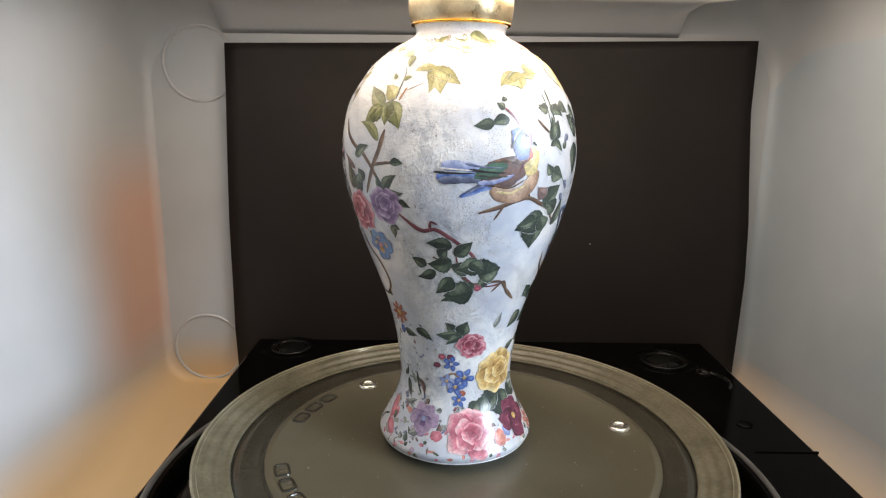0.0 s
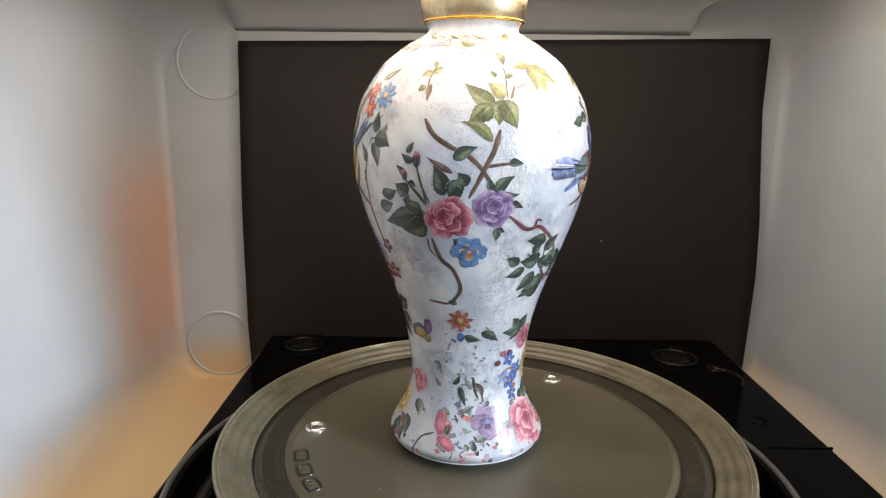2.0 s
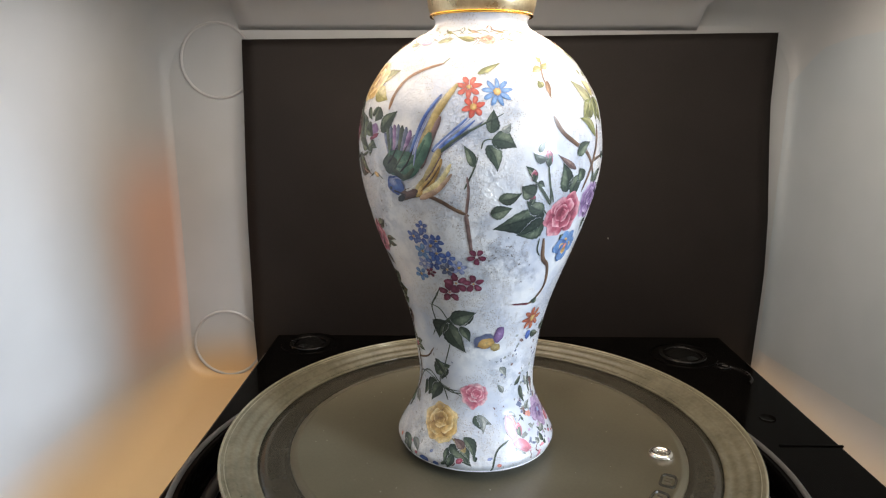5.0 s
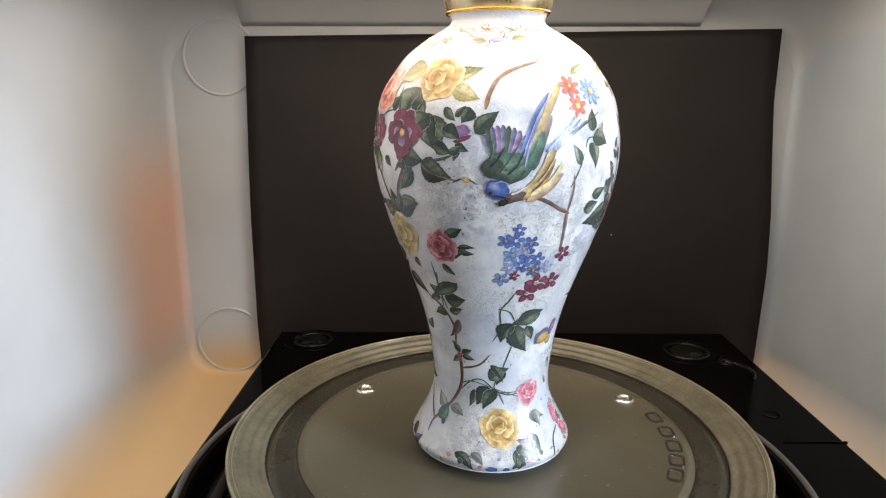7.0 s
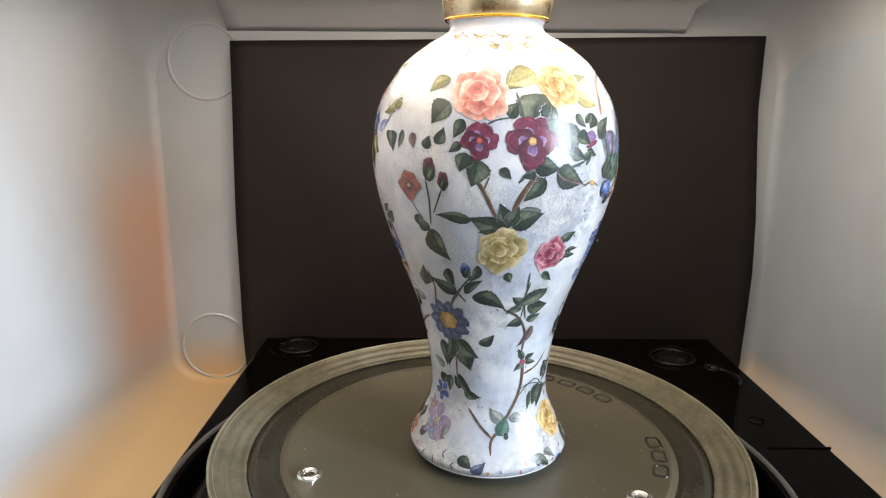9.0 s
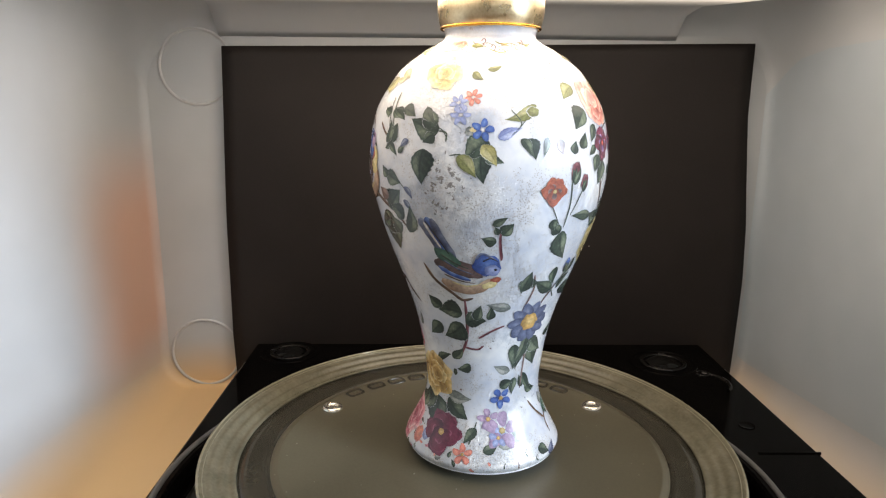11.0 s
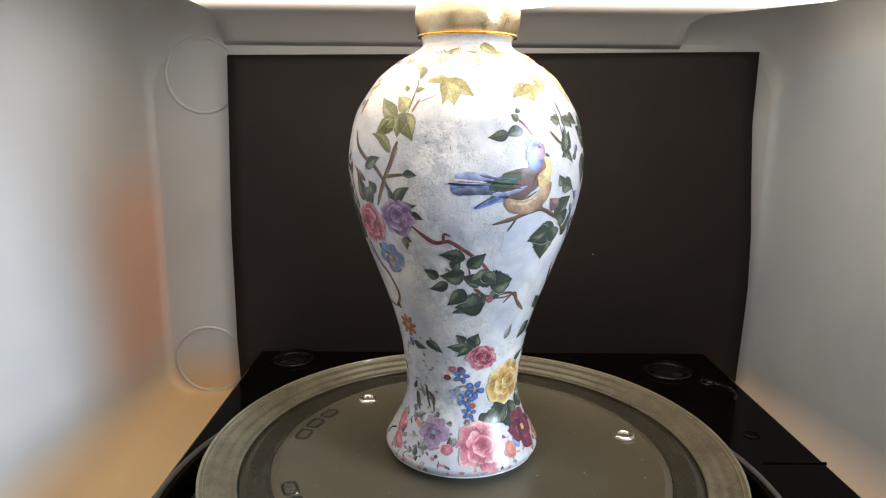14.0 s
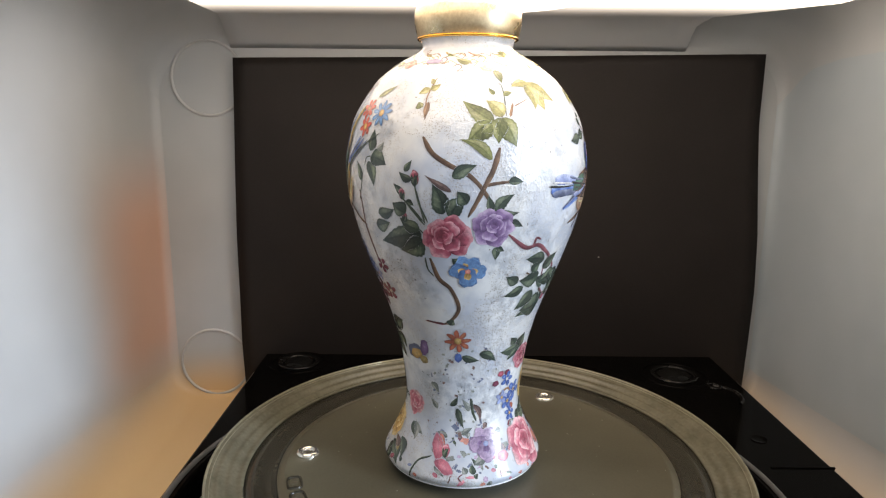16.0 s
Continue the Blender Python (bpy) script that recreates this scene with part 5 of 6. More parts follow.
leaf(22.7, 189.9, 15.9, 191.5, 2.7, "olive")
pansy(-16.8, 135.5, 6.3, "rust", "umber", "gold")
daisy(-10.8, 72.6, 10.8, 10, "slate", "yellow", 0.42, 1.9)
leaf(-15.8, 91.0, -19.7, 96.5, 4.0, "dk")
leaf(-24.1, 95.3, -23.4, 88.1, 3.0, "dk")
daisy(-60.2, 170.9, 3.8, 6, "paleb", "white", 0.14)
daisy(-53.8, 173.0, 3.9, 6, "salmon", "white", 0.14)
daisy(-58.7, 166.1, 4.3, 6, "paleb", "white", 0.14)
daisy(-49.0, 160.4, 4.7, 5, "blue", "white", 0.14)
leaf(-52.9, 160.0, -56.8, 159.1, 3.6, "grey")
berry(-52.9, 160.4, 1.6, 0.9, 0, "paley")
leaf(-42.7, 157.3, -32.5, 161.3, 3.6, "paleb")
berry(-27.3, 167.6, 2.8, 2.3, 0, "olive")
twig(0.46, 0.23, "stem", (-36.0, 158.7), (-29.7, 165.4))
leaf(-29.9, 157.2, -26.6, 148.5, 5.1, "dk")
leaf(-46.1, 156.0, -56.1, 147.5, 7.7, "dk")
leaf(-48.1, 153.8, -48.1, 138.9, 8.1, "dk")
leaf(-48.1, 149.3, -39.8, 147.4, 3.4, "dk")
leaf(-67.7, 159.8, -82.6, 164.4, 8.1, "dk")
leaf(-71.5, 160.2, -75.2, 169.5, 6.3, "dk")
leaf(-69.9, 158.4, -75.4, 154.8, 4.5, "dk")
twig(0.68, 0.45, "stem", (-68.2, 159.8), (-64.5, 159.0), (-64.4, 155.4))
twig(0.45, 0.45, "stem", (-62.5, 150.1), (-58.5, 150.6), (-56.6, 149.3))
leaf(-74.8, 152.5, -75.6, 137.4, 9.1, "dk")
m = piece("painted_bird", 0.24, "small blue and buff bird with raised tail")
m.stroke(4.02, 3.08, "slate", (-79.0, 122.7), (-74.8, 116.4), (-67.8, 106.2))
m.stroke(3.53, 2.82, "blue", (-75.6, 123.4), (-70.9, 116.6), (-65.0, 106.4))
m.stroke(3.05, 2.35, "slate", (-72.8, 123.1), (-68.1, 114.2), (-62.2, 105.9))
m.stroke(1.18, 0.71, "white", (-77.0, 121.3), (-73.3, 115.5), (-69.3, 109.9))
m.blob(-61.6, 101.0, 11.2, 4.4, -15, "umber")
m.blob(-66.8, 105.8, 6.8, 3.1, -32, "green")
m.stroke(1.96, 1.47, "blue", (-72.9, 101.0), (-64.6, 97.6), (-54.7, 95.4))
m.stroke(4.47, 3.47, "buff", (-72.6, 94.3), (-61.4, 90.8), (-50.0, 91.3), (-43.3, 96.2))
m.blob(-45.9, 103.1, 6.1, 5.4, 0, "blue")
m.blob(-42.9, 100.7, 3.4, 2.9, 0, "paleb")
m.blob(-41.1, 101.1, 0.7, 0.7, 0, "black")
m.blob(-40.6, 96.0, 2.5, 1.5, 20, "rust")
m.blob(-44.0, 93.4, 3.5, 1.7, 20, "paley")
m.stroke(1.21, 0.72, "slate", (-51.6, 106.0), (-48.0, 108.6), (-40.9, 105.5))
m.stroke(0.80, 0.40, "black", (-76.0, 122.0), (-71.0, 115.5), (-65.0, 107.0))
m.stroke(0.80, 0.40, "stem", (-70.0, 107.0), (-63.0, 103.5), (-55.0, 101.0))
m.stroke(0.70, 0.40, "slate", (-69.0, 104.5), (-62.0, 101.0), (-53.0, 98.5))
m.stroke(0.70, 0.40, "paley", (-66.0, 94.0), (-57.0, 92.5), (-48.0, 94.0))
m.stroke(0.70, 0.30, "black", (-48.0, 105.0), (-44.0, 106.5), (-40.0, 105.0))
m.stroke(0.70, 0.30, "brown", (-70.0, 97.5), (-61.0, 95.0), (-52.0, 94.0))
m.done()
twig(1.48, 1.24, "brown", (-82.9, 101.3), (-77.6, 93.9), (-66.4, 87.7), (-60.6, 84.9), (-53.8, 86.1))
twig(1.26, 1.01, "wine", (-59.3, 85.0), (-59.1, 71.7), (-60.7, 62.6), (-67.9, 52.7))
twig(1.05, 0.79, "wine", (-62.4, 59.6), (-51.6, 59.0), (-46.3, 61.2))
twig(1.04, 0.78, "wine", (-50.5, 65.0), (-39.6, 69.3), (-30.8, 71.8))
twig(1.22, 0.73, "wine", (-38.3, 105.4), (-39.7, 113.5), (-39.7, 119.7))
leaf(-41.5, 114.1, -48.9, 115.7, 4.1, "dk")
leaf(-39.2, 117.1, -34.0, 122.4, 4.8, "dk")
leaf(-41.0, 117.2, -42.7, 120.9, 2.6, "dk")
leaf(-61.9, 77.7, -81.3, 77.7, 8.2, "dk")
leaf(-62.6, 72.3, -79.2, 64.0, 8.8, "dk")
leaf(-60.3, 72.9, -44.4, 74.4, 7.2, "dk")
leaf(-43.7, 75.0, -42.1, 82.1, 3.3, "dk")
leaf(-23.6, 89.2, -19.2, 99.5, 5.1, "dk")
leaf(-20.3, 61.1, -19.0, 47.5, 5.4, "dk")
leaf(-30.3, 38.6, -16.9, 41.7, 4.4, "dk")
leaf(-7.2, 44.9, 10.8, 32.2, 3.1, "dk")
pansy(-81.7, 14.4, 10.9, "plum", "plum", "yellow")
daisy(-28.9, 33.1, 5.2, 5, "blue", "yellow", 0.2)
daisy(-40.8, 23.1, 5.2, 5, "mauve", "yellow", 0.22)
daisy(-32.7, 14.8, 4.6, 5, "paleb", "yellow", 0.2)
leaf(-17.2, 21.3, -18.7, 11.3, 3.9, "grey")
daisy(-60.4, 7.4, 5.1, 5, "salmon", "yellow", 0.15)
twig(0.81, 0.54, "stem", (-56.8, 11.6), (-53.5, 16.7), (-51.3, 21.6))
berry(-72.3, 45.6, 1.1, 1.9, 0, "stem")
rose(-74.3, 195.0, 4.6, "salmon")
rose(-71.0, 189.3, 3.1, "paley")
leaf(-61.7, 195.0, -51.5, 194.0, 2.9, "olive")
leaf(-86.1, 194.6, -93.7, 193.8, 2.9, "olive")
leaf(-55.3, 183.2, -49.3, 180.0, 2.8, "olive")
leaf(-47.6, 184.2, -39.5, 185.8, 2.3, "olive")
leaf(-133.1, 98.8, -147.7, 100.0, 6.6, "dk")
leaf(-118.0, 94.2, -132.5, 96.0, 8.6, "dk")
leaf(-132.1, 90.3, -153.0, 80.5, 7.2, "dk")
leaf(-122.3, 93.8, -130.2, 85.9, 4.6, "dk")
twig(1.32, 1.06, "brown", (-155.6, 103.2), (-144.1, 98.0), (-133.6, 90.1), (-115.8, 90.4), (-108.4, 85.6), (-99.2, 80.0))
leaf(-144.5, 63.9, -151.6, 69.3, 3.8, "dk")
leaf(-137.0, 62.0, -139.7, 68.3, 3.8, "dk")
leaf(-109.9, 65.1, -105.4, 73.2, 2.6, "grey")
twig(1.14, 0.69, "brown", (-105.6, 162.5), (-100.4, 158.3), (-94.7, 155.0), (-89.8, 149.2))
leaf(-97.7, 167.9, -104.4, 167.4, 4.1, "dk")
leaf(-96.3, 167.5, -90.2, 164.4, 3.9, "dk")
twig(0.46, 0.46, "stem", (-99.3, 173.3), (-98.2, 167.3), (-96.7, 157.2))
leaf(-94.5, 154.1, -91.2, 162.6, 5.5, "dk")
leaf(-95.3, 154.1, -98.9, 151.4, 2.5, "dk")
leaf(-88.9, 150.1, -85.2, 153.7, 2.5, "dk")
leaf(-97.4, 140.9, -87.5, 137.2, 6.0, "dk")
twig(0.46, 0.23, "stem", (-88.4, 137.6), (-83.9, 133.8))
leaf(-99.2, 125.1, -88.3, 134.3, 8.5, "dk")
twig(1.71, 1.47, "brown", (-133.4, 123.9), (-124.0, 126.3), (-115.6, 128.9), (-109.4, 129.7), (-102.2, 127.0), (-94.3, 123.4), (-87.7, 117.0))
twig(0.96, 0.72, "brown", (-122.0, 126.5), (-125.8, 120.6))
twig(1.17, 0.94, "brown", (-109.4, 129.7), (-109.8, 132.6), (-107.9, 135.0))
leaf(-97.6, 121.6, -113.8, 115.3, 9.5, "dk")
leaf(-99.6, 118.5, -100.4, 105.3, 10.9, "dk")
twig(0.48, 0.48, "stem", (-91.5, 119.1), (-98.3, 119.1))
rose(-126.7, 56.2, 6.7, "crimson")
rose(-99.1, 40.7, 11.9, "yellow")
leaf(-97.2, 31.2, -123.3, 20.8, 8.7, "dk")
leaf(-97.2, 30.0, -91.6, 14.5, 12.6, "dk")
leaf(-81.4, 30.7, -58.2, 22.1, 7.7, "dk")
rose(-71.7, 182.6, 8.5, "paley")
leaf(-97.7, 182.1, -110.9, 181.1, 3.3, "yolive")
leaf(-112.3, 182.1, -123.4, 175.5, 4.2, "yolive")
leaf(-113.5, 179.7, -110.7, 174.6, 2.8, "yolive")
rose(-81.0, 194.3, 3.4, "salmon")
leaf(-104.1, 193.5, -120.8, 193.2, 4.4, "olive")
leaf(-113.7, 196.4, -113.2, 192.5, 3.0, "olive")
m = piece("painted_bird", 0.24, "blue-headed brown bird with a long blue tail")
m.stroke(3.96, 2.8, "blue", (-151.8, 139.7), (-143.2, 139.1), (-131.7, 139.8))
m.stroke(3.94, 2.78, "paleb", (-149.9, 144.0), (-139.8, 143.8), (-129.0, 141.6))
m.stroke(2.8, 1.87, "slate", (-150.9, 137.9), (-140.8, 138.2), (-131.6, 137.9))
m.stroke(3.02, 1.86, "blue", (-122.1, 136.9), (-131.5, 135.0), (-141.8, 131.1))
m.stroke(1.86, 0.93, "slate", (-119.8, 137.8), (-131.5, 136.5), (-139.6, 132.6))
m.blob(-122.9, 141.1, 10.6, 6.5, 15, "umber")
m.blob(-129.0, 142.1, 7.4, 3.0, 20, "green")
m.stroke(1.85, 1.16, "paleb", (-134.3, 136.9), (-126.9, 137.4), (-118.7, 140.1))
m.stroke(5.11, 5.11, "buff", (-128.7, 134.1), (-120.4, 131.1), (-111.7, 133.7), (-106.5, 141.6))
m.blob(-110.0, 145.5, 4.0, 6.1, -8, "paley")
m.blob(-113.2, 148.8, 3.7, 3.3, -20, "rust")
m.blob(-115.3, 152.5, 4.2, 6.9, 10, "blue")
m.blob(-117.1, 157.0, 2.8, 2.2, -10, "blue")
m.blob(-112.6, 154.3, 2.8, 3.7, 0, "mauve")
m.blob(-113.0, 156.1, 0.7, 0.7, 0, "black")
m.stroke(1.17, 0.47, "stem", (-109.4, 153.3), (-107.3, 151.9))
m.stroke(1.00, 0.40, "slate", (-140.0, 145.0), (-132.0, 143.5), (-123.0, 143.0))
m.stroke(1.00, 0.40, "black", (-138.0, 142.6), (-130.0, 141.4), (-122.0, 141.0))
m.stroke(0.90, 0.40, "stem", (-136.0, 140.4), (-129.0, 139.6), (-121.0, 139.4))
m.stroke(1.00, 0.40, "brown", (-128.0, 145.6), (-121.0, 146.0), (-116.0, 144.0))
m.stroke(0.90, 0.40, "black", (-153.0, 141.4), (-145.0, 141.0), (-136.0, 141.0))
m.stroke(0.70, 0.40, "white", (-151.0, 143.0), (-144.0, 142.6), (-137.0, 142.0))
m.stroke(1.00, 0.40, "paley", (-126.0, 133.2), (-119.0, 132.6), (-112.0, 136.0))
m.stroke(0.90, 0.40, "brown", (-128.0, 136.0), (-120.0, 134.8), (-113.0, 138.0))
m.stroke(1.00, 0.50, "black", (-120.0, 151.0), (-118.0, 155.0), (-115.0, 158.0))
m.stroke(0.80, 0.40, "paleb", (-119.0, 154.0), (-117.0, 157.5), (-113.5, 159.0))
m.stroke(0.80, 0.40, "wine", (-112.0, 147.0), (-114.5, 144.0), (-116.0, 141.0))
m.stroke(0.70, 0.30, "black", (-116.0, 156.6), (-113.6, 156.8), (-111.5, 155.4))
m.done()
leaf(-120.3, 162.9, -129.1, 160.2, 4.1, "dk")
twig(0.92, 0.92, "wine", (-122.5, 167.4), (-118.6, 164.1), (-115.4, 159.8))
leaf(-122.6, 166.5, -125.9, 169.2, 2.5, "dk")
leaf(-121.7, 169.7, -122.5, 171.9, 2.1, "dk")
leaf(-107.1, 180.9, -121.6, 176.9, 5.2, "yolive")
leaf(-107.4, 180.4, -111.2, 174.8, 3.1, "yolive")
leaf(-105.5, 184.8, -95.3, 181.2, 4.1, "yolive")
twig(1.72, 1.23, "wine", (-171.5, 122.4), (-160.8, 115.6), (-153.3, 116.2), (-146.5, 112.7), (-143.2, 110.7), (-134.7, 104.5), (-128.8, 96.6))
twig(1.21, 0.73, "wine", (-155.9, 115.2), (-155.4, 119.4), (-152.1, 118.6))
leaf(-145.1, 108.5, -158.8, 109.7, 5.4, "dk")
leaf(-144.2, 104.2, -134.5, 111.0, 5.4, "dk")
leaf(-145.5, 101.9, -159.5, 99.7, 6.9, "dk")
leaf(-130.5, 101.7, -143.3, 97.0, 8.4, "dk")
leaf(-130.4, 94.4, -116.7, 97.9, 11.5, "dk")
leaf(-132.4, 86.2, -151.5, 83.6, 10.6, "dk")
twig(0.73, 0.73, "wine", (-144.0, 107.5), (-140.7, 96.5), (-131.3, 89.4), (-120.7, 88.3), (-113.8, 89.6))
twig(1.02, 0.77, "brown", (-119.3, 85.3), (-112.0, 90.1), (-107.0, 83.7), (-98.2, 79.1))
berry(-129.4, 87.7, 1.8, 1.8, 0, "crimson")
leaf(-139.6, 63.7, -159.7, 62.3, 4.5, "dk")
leaf(-136.9, 62.6, -133.7, 69.9, 5.8, "dk")
leaf(-137.7, 62.0, -151.1, 57.0, 3.2, "dk")
twig(0.53, 0.53, "stem", (-140.0, 63.7), (-127.7, 60.8))
rose(-129.2, 57.1, 7.2, "crimson")
daisy(-146.5, 47.0, 4.0, 5, "blue", "white", 0.16)
daisy(-134.1, 39.6, 5.1, 5, "blue", "yellow", 0.16)
daisy(-142.4, 34.6, 4.4, 5, "blue", "yellow", 0.2)
daisy(-150.5, 37.6, 3.8, 5, "paleb", "yellow", 0.2)
daisy(-138.9, 27.8, 3.6, 5, "blue", "yellow", 0.2)
berry(-159.7, 45.9, 1.9, 1.6, 0, "plum")
berry(-154.8, 50.6, 1.9, 1.6, 0, "crimson")
berry(-147.4, 50.6, 1.9, 1.6, 0, "plum")
berry(-135.9, 31.2, 1.9, 1.6, 0, "rust")
twig(1.09, 0.82, "tan", (-156.3, 38.4), (-145.1, 41.7), (-138.2, 39.5))
rose(-128.5, 12.8, 13.0, "pink")
berry(-104.7, 8.6, 3.8, 4.4, 0, "salmon")
berry(-96.3, 10.7, 2.8, 3.3, 0, "paleb")
leaf(-125.5, 200.5, -116.2, 193.5, 6.0, "olive")
rose(-138.5, 191.2, 3.1, "yellow")
leaf(-154.0, 197.3, -160.2, 194.0, 3.0, "olive")
leaf(-174.3, 188.6, -172.1, 183.1, 2.9, "olive")
twig(0.48, 0.24, "stem", (-17.1, 129.7), (-13.3, 124.0), (-8.6, 118.0))
leaf(57.5, 164.5, 63.0, 159.3, 3.1, "dk")
leaf(62.6, 161.0, 67.0, 165.3, 2.2, "dk")
leaf(60.3, 147.1, 66.2, 150.4, 2.9, "dk")
leaf(-15.2, 123.3, -12.6, 117.5, 3.9, "dk")
leaf(-97.5, 167.2, -104.0, 168.7, 3.4, "dk")
leaf(-94.6, 167.7, -86.5, 163.5, 4.1, "dk")
leaf(-83.0, 155.6, -88.0, 152.4, 2.5, "slate")
twig(0.46, 0.23, "stem", (-70.2, 161.1), (-66.5, 160.2), (-63.6, 156.1))
leaf(-85.8, 135.9, -81.6, 130.7, 2.3, "slate")
leaf(-87.2, 130.1, -82.4, 124.9, 2.3, "slate")
leaf(-75.3, 169.0, -70.2, 162.8, 4.1, "stem")
leaf(-49.1, 154.6, -42.9, 146.1, 4.7, "yolive")
twig(0.48, 0.24, "stem", (-37.0, 168.4), (-32.7, 163.0), (-37.2, 158.1))
leaf(-33.0, 157.1, -28.8, 150.2, 3.4, "dk")
leaf(-102.0, 120.1, -113.2, 117.2, 5.3, "dk")


# undergrowth between the larger flowers
leaf(-359.7, 6.5, -348.7, 3.0, 4.5, "dk")
leaf(-349.9, 2.1, -339.8, 6.6, 4.0, "slate")
leaf(-305.8, 6.3, -290.5, -0.6, 4.0, "dk")
leaf(-293.8, 7.3, -284.4, 2.6, 3.0, "grey")
leaf(-255.2, 10.9, -244.6, 4.4, 4.0, "dk")
leaf(-248.4, 7.5, -259.9, 12.6, 3.0, "gold")
leaf(-250.5, 13.7, -241.2, 5.0, 4.0, "dk")
leaf(-249.3, 9.1, -258.1, 12.8, 3.5, "umber")
leaf(-410.9, 18.7, -421.6, 11.7, 4.0, "dk")
leaf(-405.1, 9.0, -393.3, 12.7, 4.0, "dk")
leaf(0.6, 87.6, -16.5, 94.1, 5.5, "dk")
leaf(-9.5, 66.1, -20.2, 49.8, 5.0, "dk")
leaf(-4.6, 63.7, 12.8, 54.6, 6.6, "dk")
leaf(13.0, 62.1, 25.2, 67.7, 3.9, "dk")
leaf(42.2, 81.2, 31.5, 78.3, 3.0, "dk")
leaf(29.7, 16.9, 37.1, 25.7, 5.5, "green")
leaf(10.1, 149.9, 7.8, 142.2, 6.1, "dk")
leaf(37.1, 145.8, 49.2, 143.4, 6.6, "dk")
leaf(-3.1, 152.9, 0.5, 159.5, 4.4, "dk")
leaf(-7.2, 150.5, -6.0, 156.1, 3.9, "dk")
leaf(-15.4, 156.9, -13.3, 150.3, 3.3, "umber")
leaf(23.7, 143.7, 28.7, 139.7, 3.3, "stem")
leaf(55.2, 101.4, 65.8, 105.7, 2.5, "dk")
leaf(14.8, 102.4, 9.1, 93.9, 3.3, "dk")
twig(1.10, 0.83, "umber", (3.1, 90.7), (-5.6, 79.8), (-7.5, 63.4), (-8.5, 36.5))
twig(0.83, 0.55, "stem", (31.2, 171.5), (33.4, 162.5))
twig(0.83, 0.55, "stem", (44.5, 93.9), (43.1, 85.5), (46.5, 75.0))
twig(0.83, 0.55, "stem", (14.7, 99.7), (5.3, 92.2), (-1.4, 84.5))
leaf(51.3, 161.2, 41.2, 151.9, 7.2, "dk")
leaf(57.2, 156.2, 65.4, 152.5, 5.0, "dk")
leaf(43.2, 139.2, 34.0, 130.6, 5.0, "dk")
leaf(57.8, 89.3, 35.3, 79.8, 5.5, "dk")
leaf(54.3, 70.9, 43.5, 60.5, 3.3, "umber")
leaf(54.3, 151.3, 62.3, 147.1, 4.4, "dk")
leaf(127.3, 156.0, 131.2, 159.2, 2.5, "grey")
leaf(43.1, 179.2, 56.0, 181.8, 5.0, "yolive")
leaf(116.9, 177.7, 128.4, 182.2, 2.2, "olive")
leaf(126.7, 128.9, 136.8, 131.7, 4.4, "dk")
leaf(123.5, 123.1, 133.2, 125.5, 5.0, "dk")
twig(0.83, 0.55, "umber", (63.2, 136.3), (50.9, 139.7), (42.6, 145.7), (34.1, 131.2))
leaf(142.7, 130.5, 136.1, 134.5, 6.1, "dk")
leaf(170.0, 135.3, 165.7, 140.5, 5.0, "dk")
leaf(142.8, 147.8, 146.4, 152.3, 2.2, "dk")
leaf(146.6, 144.5, 140.2, 147.7, 2.8, "stem")
leaf(-174.3, 170.1, -181.7, 176.1, 5.5, "yolive")
leaf(-177.8, 63.6, -162.5, 58.2, 3.9, "dk")
leaf(106.3, 68.4, 112.9, 60.3, 3.9, "dk")
leaf(164.0, 34.5, 171.0, 24.5, 2.5, "stem")
leaf(179.4, 36.6, 186.3, 27.4, 2.2, "umber")
twig(0.83, 0.55, "stem", (152.7, 127.1), (149.2, 135.3), (147.4, 144.5))
twig(0.83, 0.55, "stem", (151.1, 125.9), (144.0, 134.1), (138.9, 139.7))
leaf(-88.7, 121.8, -97.4, 126.8, 6.6, "dk")
leaf(-93.8, 114.1, -100.0, 121.8, 6.6, "dk")
leaf(-52.2, 74.3, -48.7, 82.9, 3.9, "dk")
leaf(-135.9, 100.9, -127.0, 96.1, 5.5, "dk")
leaf(-113.7, 28.4, -123.8, 19.7, 6.6, "dk")
leaf(-80.9, 32.8, -56.5, 32.2, 5.0, "grey")
leaf(-57.6, 50.6, -70.5, 47.3, 3.9, "dk")
leaf(-59.3, 150.1, -51.1, 141.3, 5.0, "olive")
leaf(-88.8, 168.5, -80.4, 165.2, 4.4, "stem")
leaf(-127.3, 161.3, -136.8, 159.9, 3.9, "stem")
leaf(-91.5, 49.8, -75.0, 54.6, 3.3, "dk")
twig(0.83, 0.55, "stem", (-96.0, 175.2), (-95.1, 166.2), (-93.6, 159.4))
leaf(179.9, 153.0, 166.4, 160.8, 3.9, "olive")
leaf(-152.3, 103.3, -147.2, 107.6, 4.4, "dk")
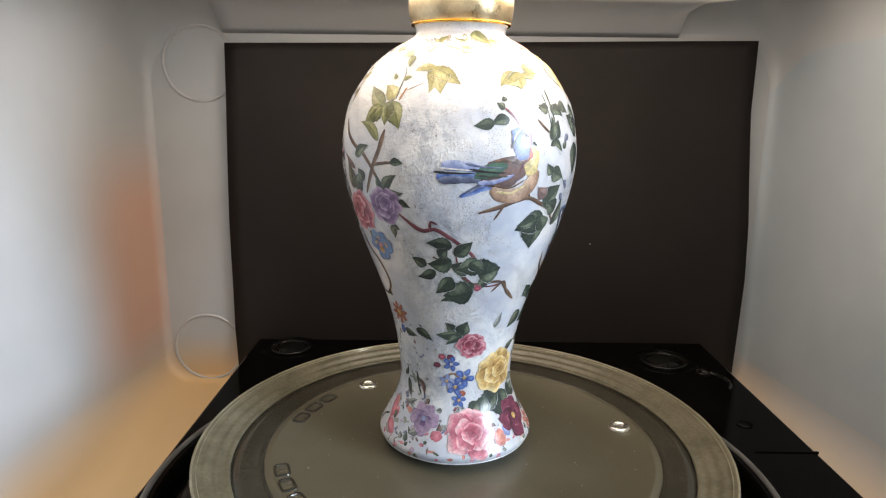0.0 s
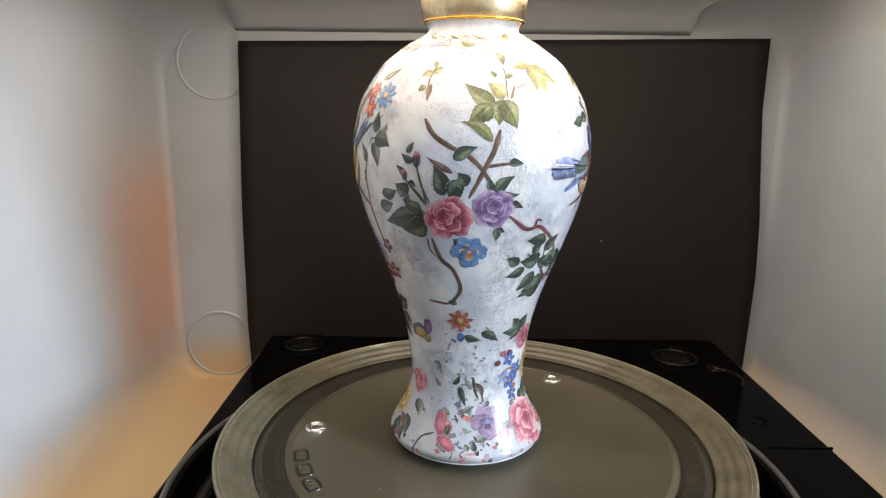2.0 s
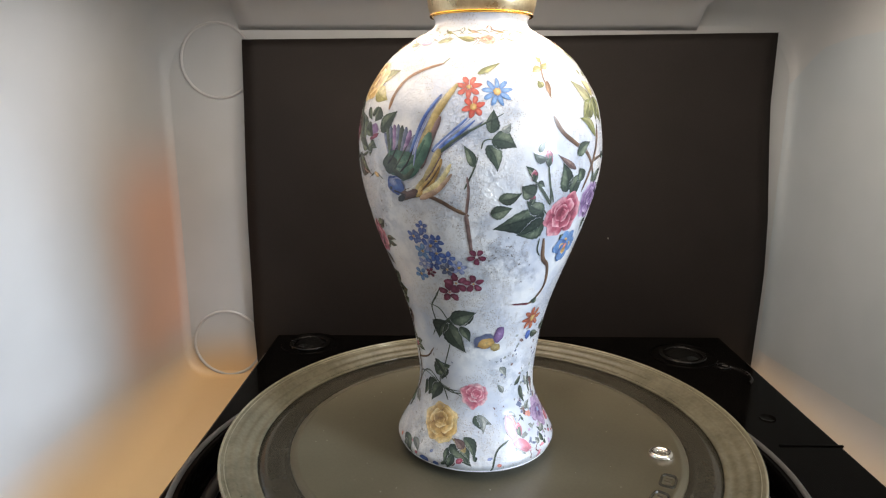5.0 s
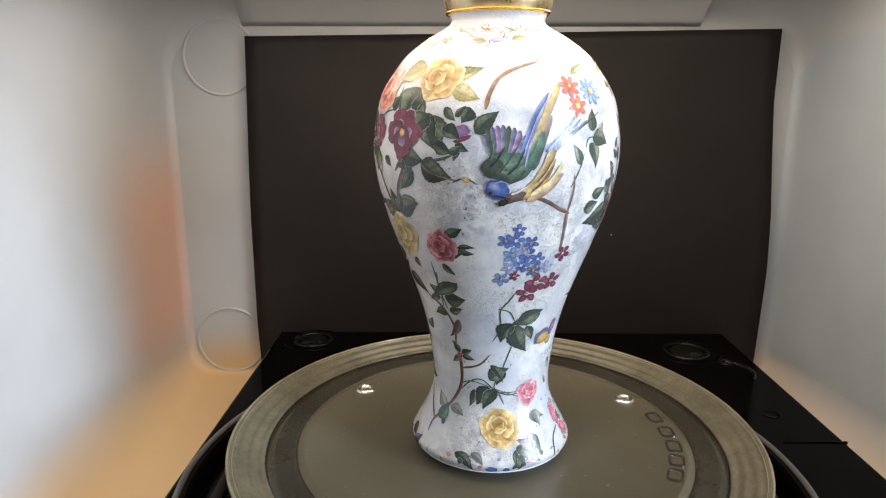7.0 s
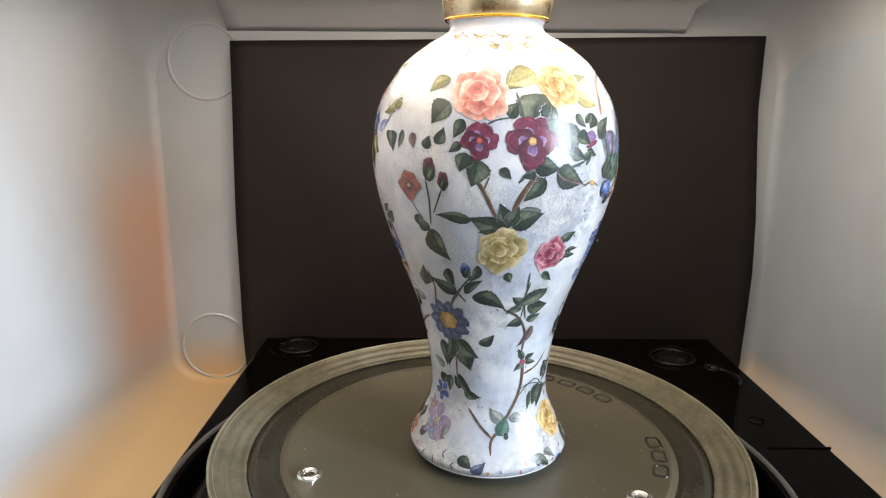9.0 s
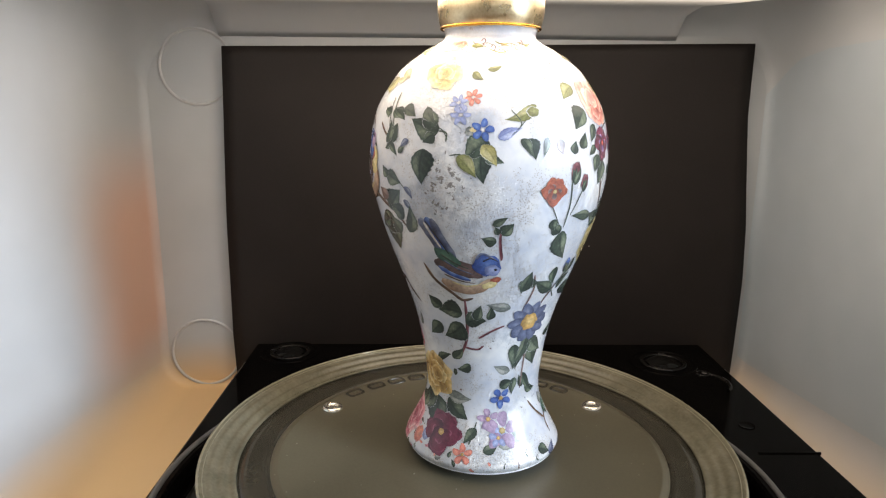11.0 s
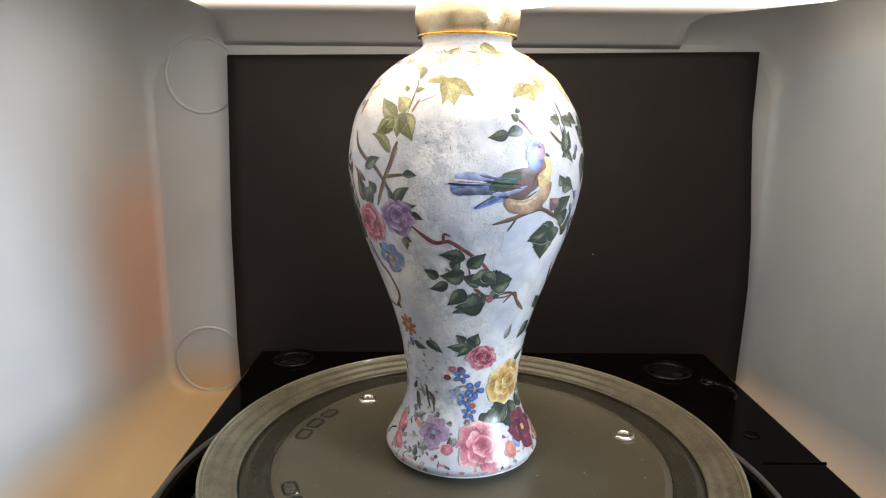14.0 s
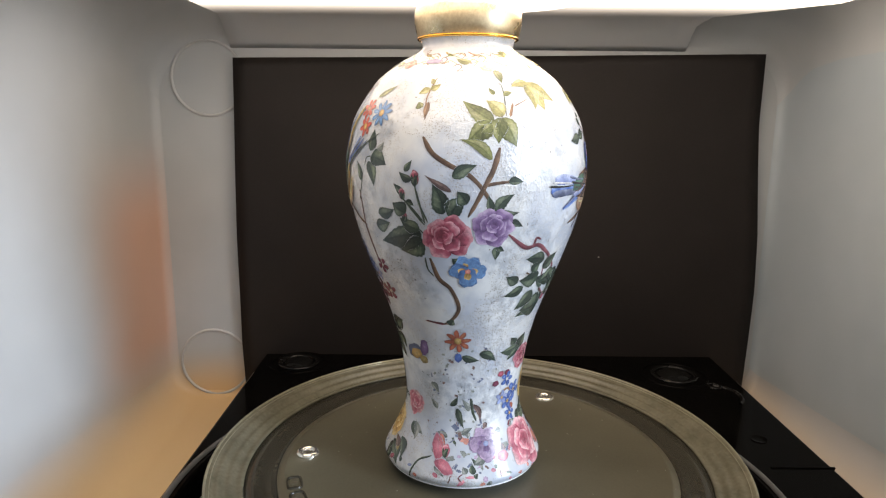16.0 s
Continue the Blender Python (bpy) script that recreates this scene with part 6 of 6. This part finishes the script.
leaf(-159.8, 98.7, -168.3, 102.2, 4.4, "dk")
leaf(-154.7, 96.1, -166.9, 92.4, 4.4, "dk")
leaf(-145.8, 93.6, -156.1, 84.4, 6.1, "dk")
leaf(-87.2, 115.2, -83.9, 128.1, 5.5, "dk")
leaf(-96.1, 154.7, -89.5, 148.5, 2.8, "dk")
leaf(-121.7, 26.9, -131.4, 20.8, 5.5, "dk")
leaf(163.5, 140.0, 151.9, 146.7, 2.2, "umber")
leaf(-97.9, 153.8, -96.3, 164.1, 3.9, "dk")
leaf(-95.9, 139.8, -100.5, 144.3, 3.9, "dk")
leaf(-98.5, 129.9, -105.2, 134.3, 5.0, "umber")
leaf(-76.9, 79.8, -87.0, 85.0, 5.5, "dk")
leaf(-80.4, 70.5, -94.9, 63.1, 6.1, "dk")
leaf(-43.9, 121.6, -36.9, 125.1, 2.8, "stem")
leaf(-73.9, 52.7, -63.3, 59.1, 3.9, "dk")


# ---- movement: plate and vase turn together ----
def motions():
    spin = [(0, 51.3), (0.5, 64.6), (1, 76.6), (1.5, 87.1), (2, 96.8), (2.5, 106.8), (3, 116.1), (3.5, 125.2), (4, 133.6), (4.5, 141.6), (5.0, 149.2), (5.5, 157.0), (6.0, 165.7), (6.5, 175.8), (7, 186.8), (7.5, 199.1), (8, 212.6), (8.5, 227.4), (9, 244.1), (9.5, 260.8), (10.0, 277.6), (10.5, 294.6), (11.0, 311.9), (11.5, 329.6), (12, 347.4), (12.5, 366.3), (13, 383.1), (13.5, 399.0), (14, 413.7), (14.5, 427.1), (15, 438.7), (15.5, 449.2), (16, 458.9)]
    axis, off = AXIS_AT, (0.0027, 0.0072)
    walk(PLATE, [(t, pose(axis[0], axis[1], 0, 0, 0, a)) for t, a in spin])
    rows = []
    for t, a in spin:
        c, s = math.cos(radians(a)), math.sin(radians(a))
        rows.append((t, pose(axis[0] + c * off[0] - s * off[1], axis[1] + s * off[0] + c * off[1], VASE_BASE, 0, 0, a)))
    walk(VASE, rows)


motions()
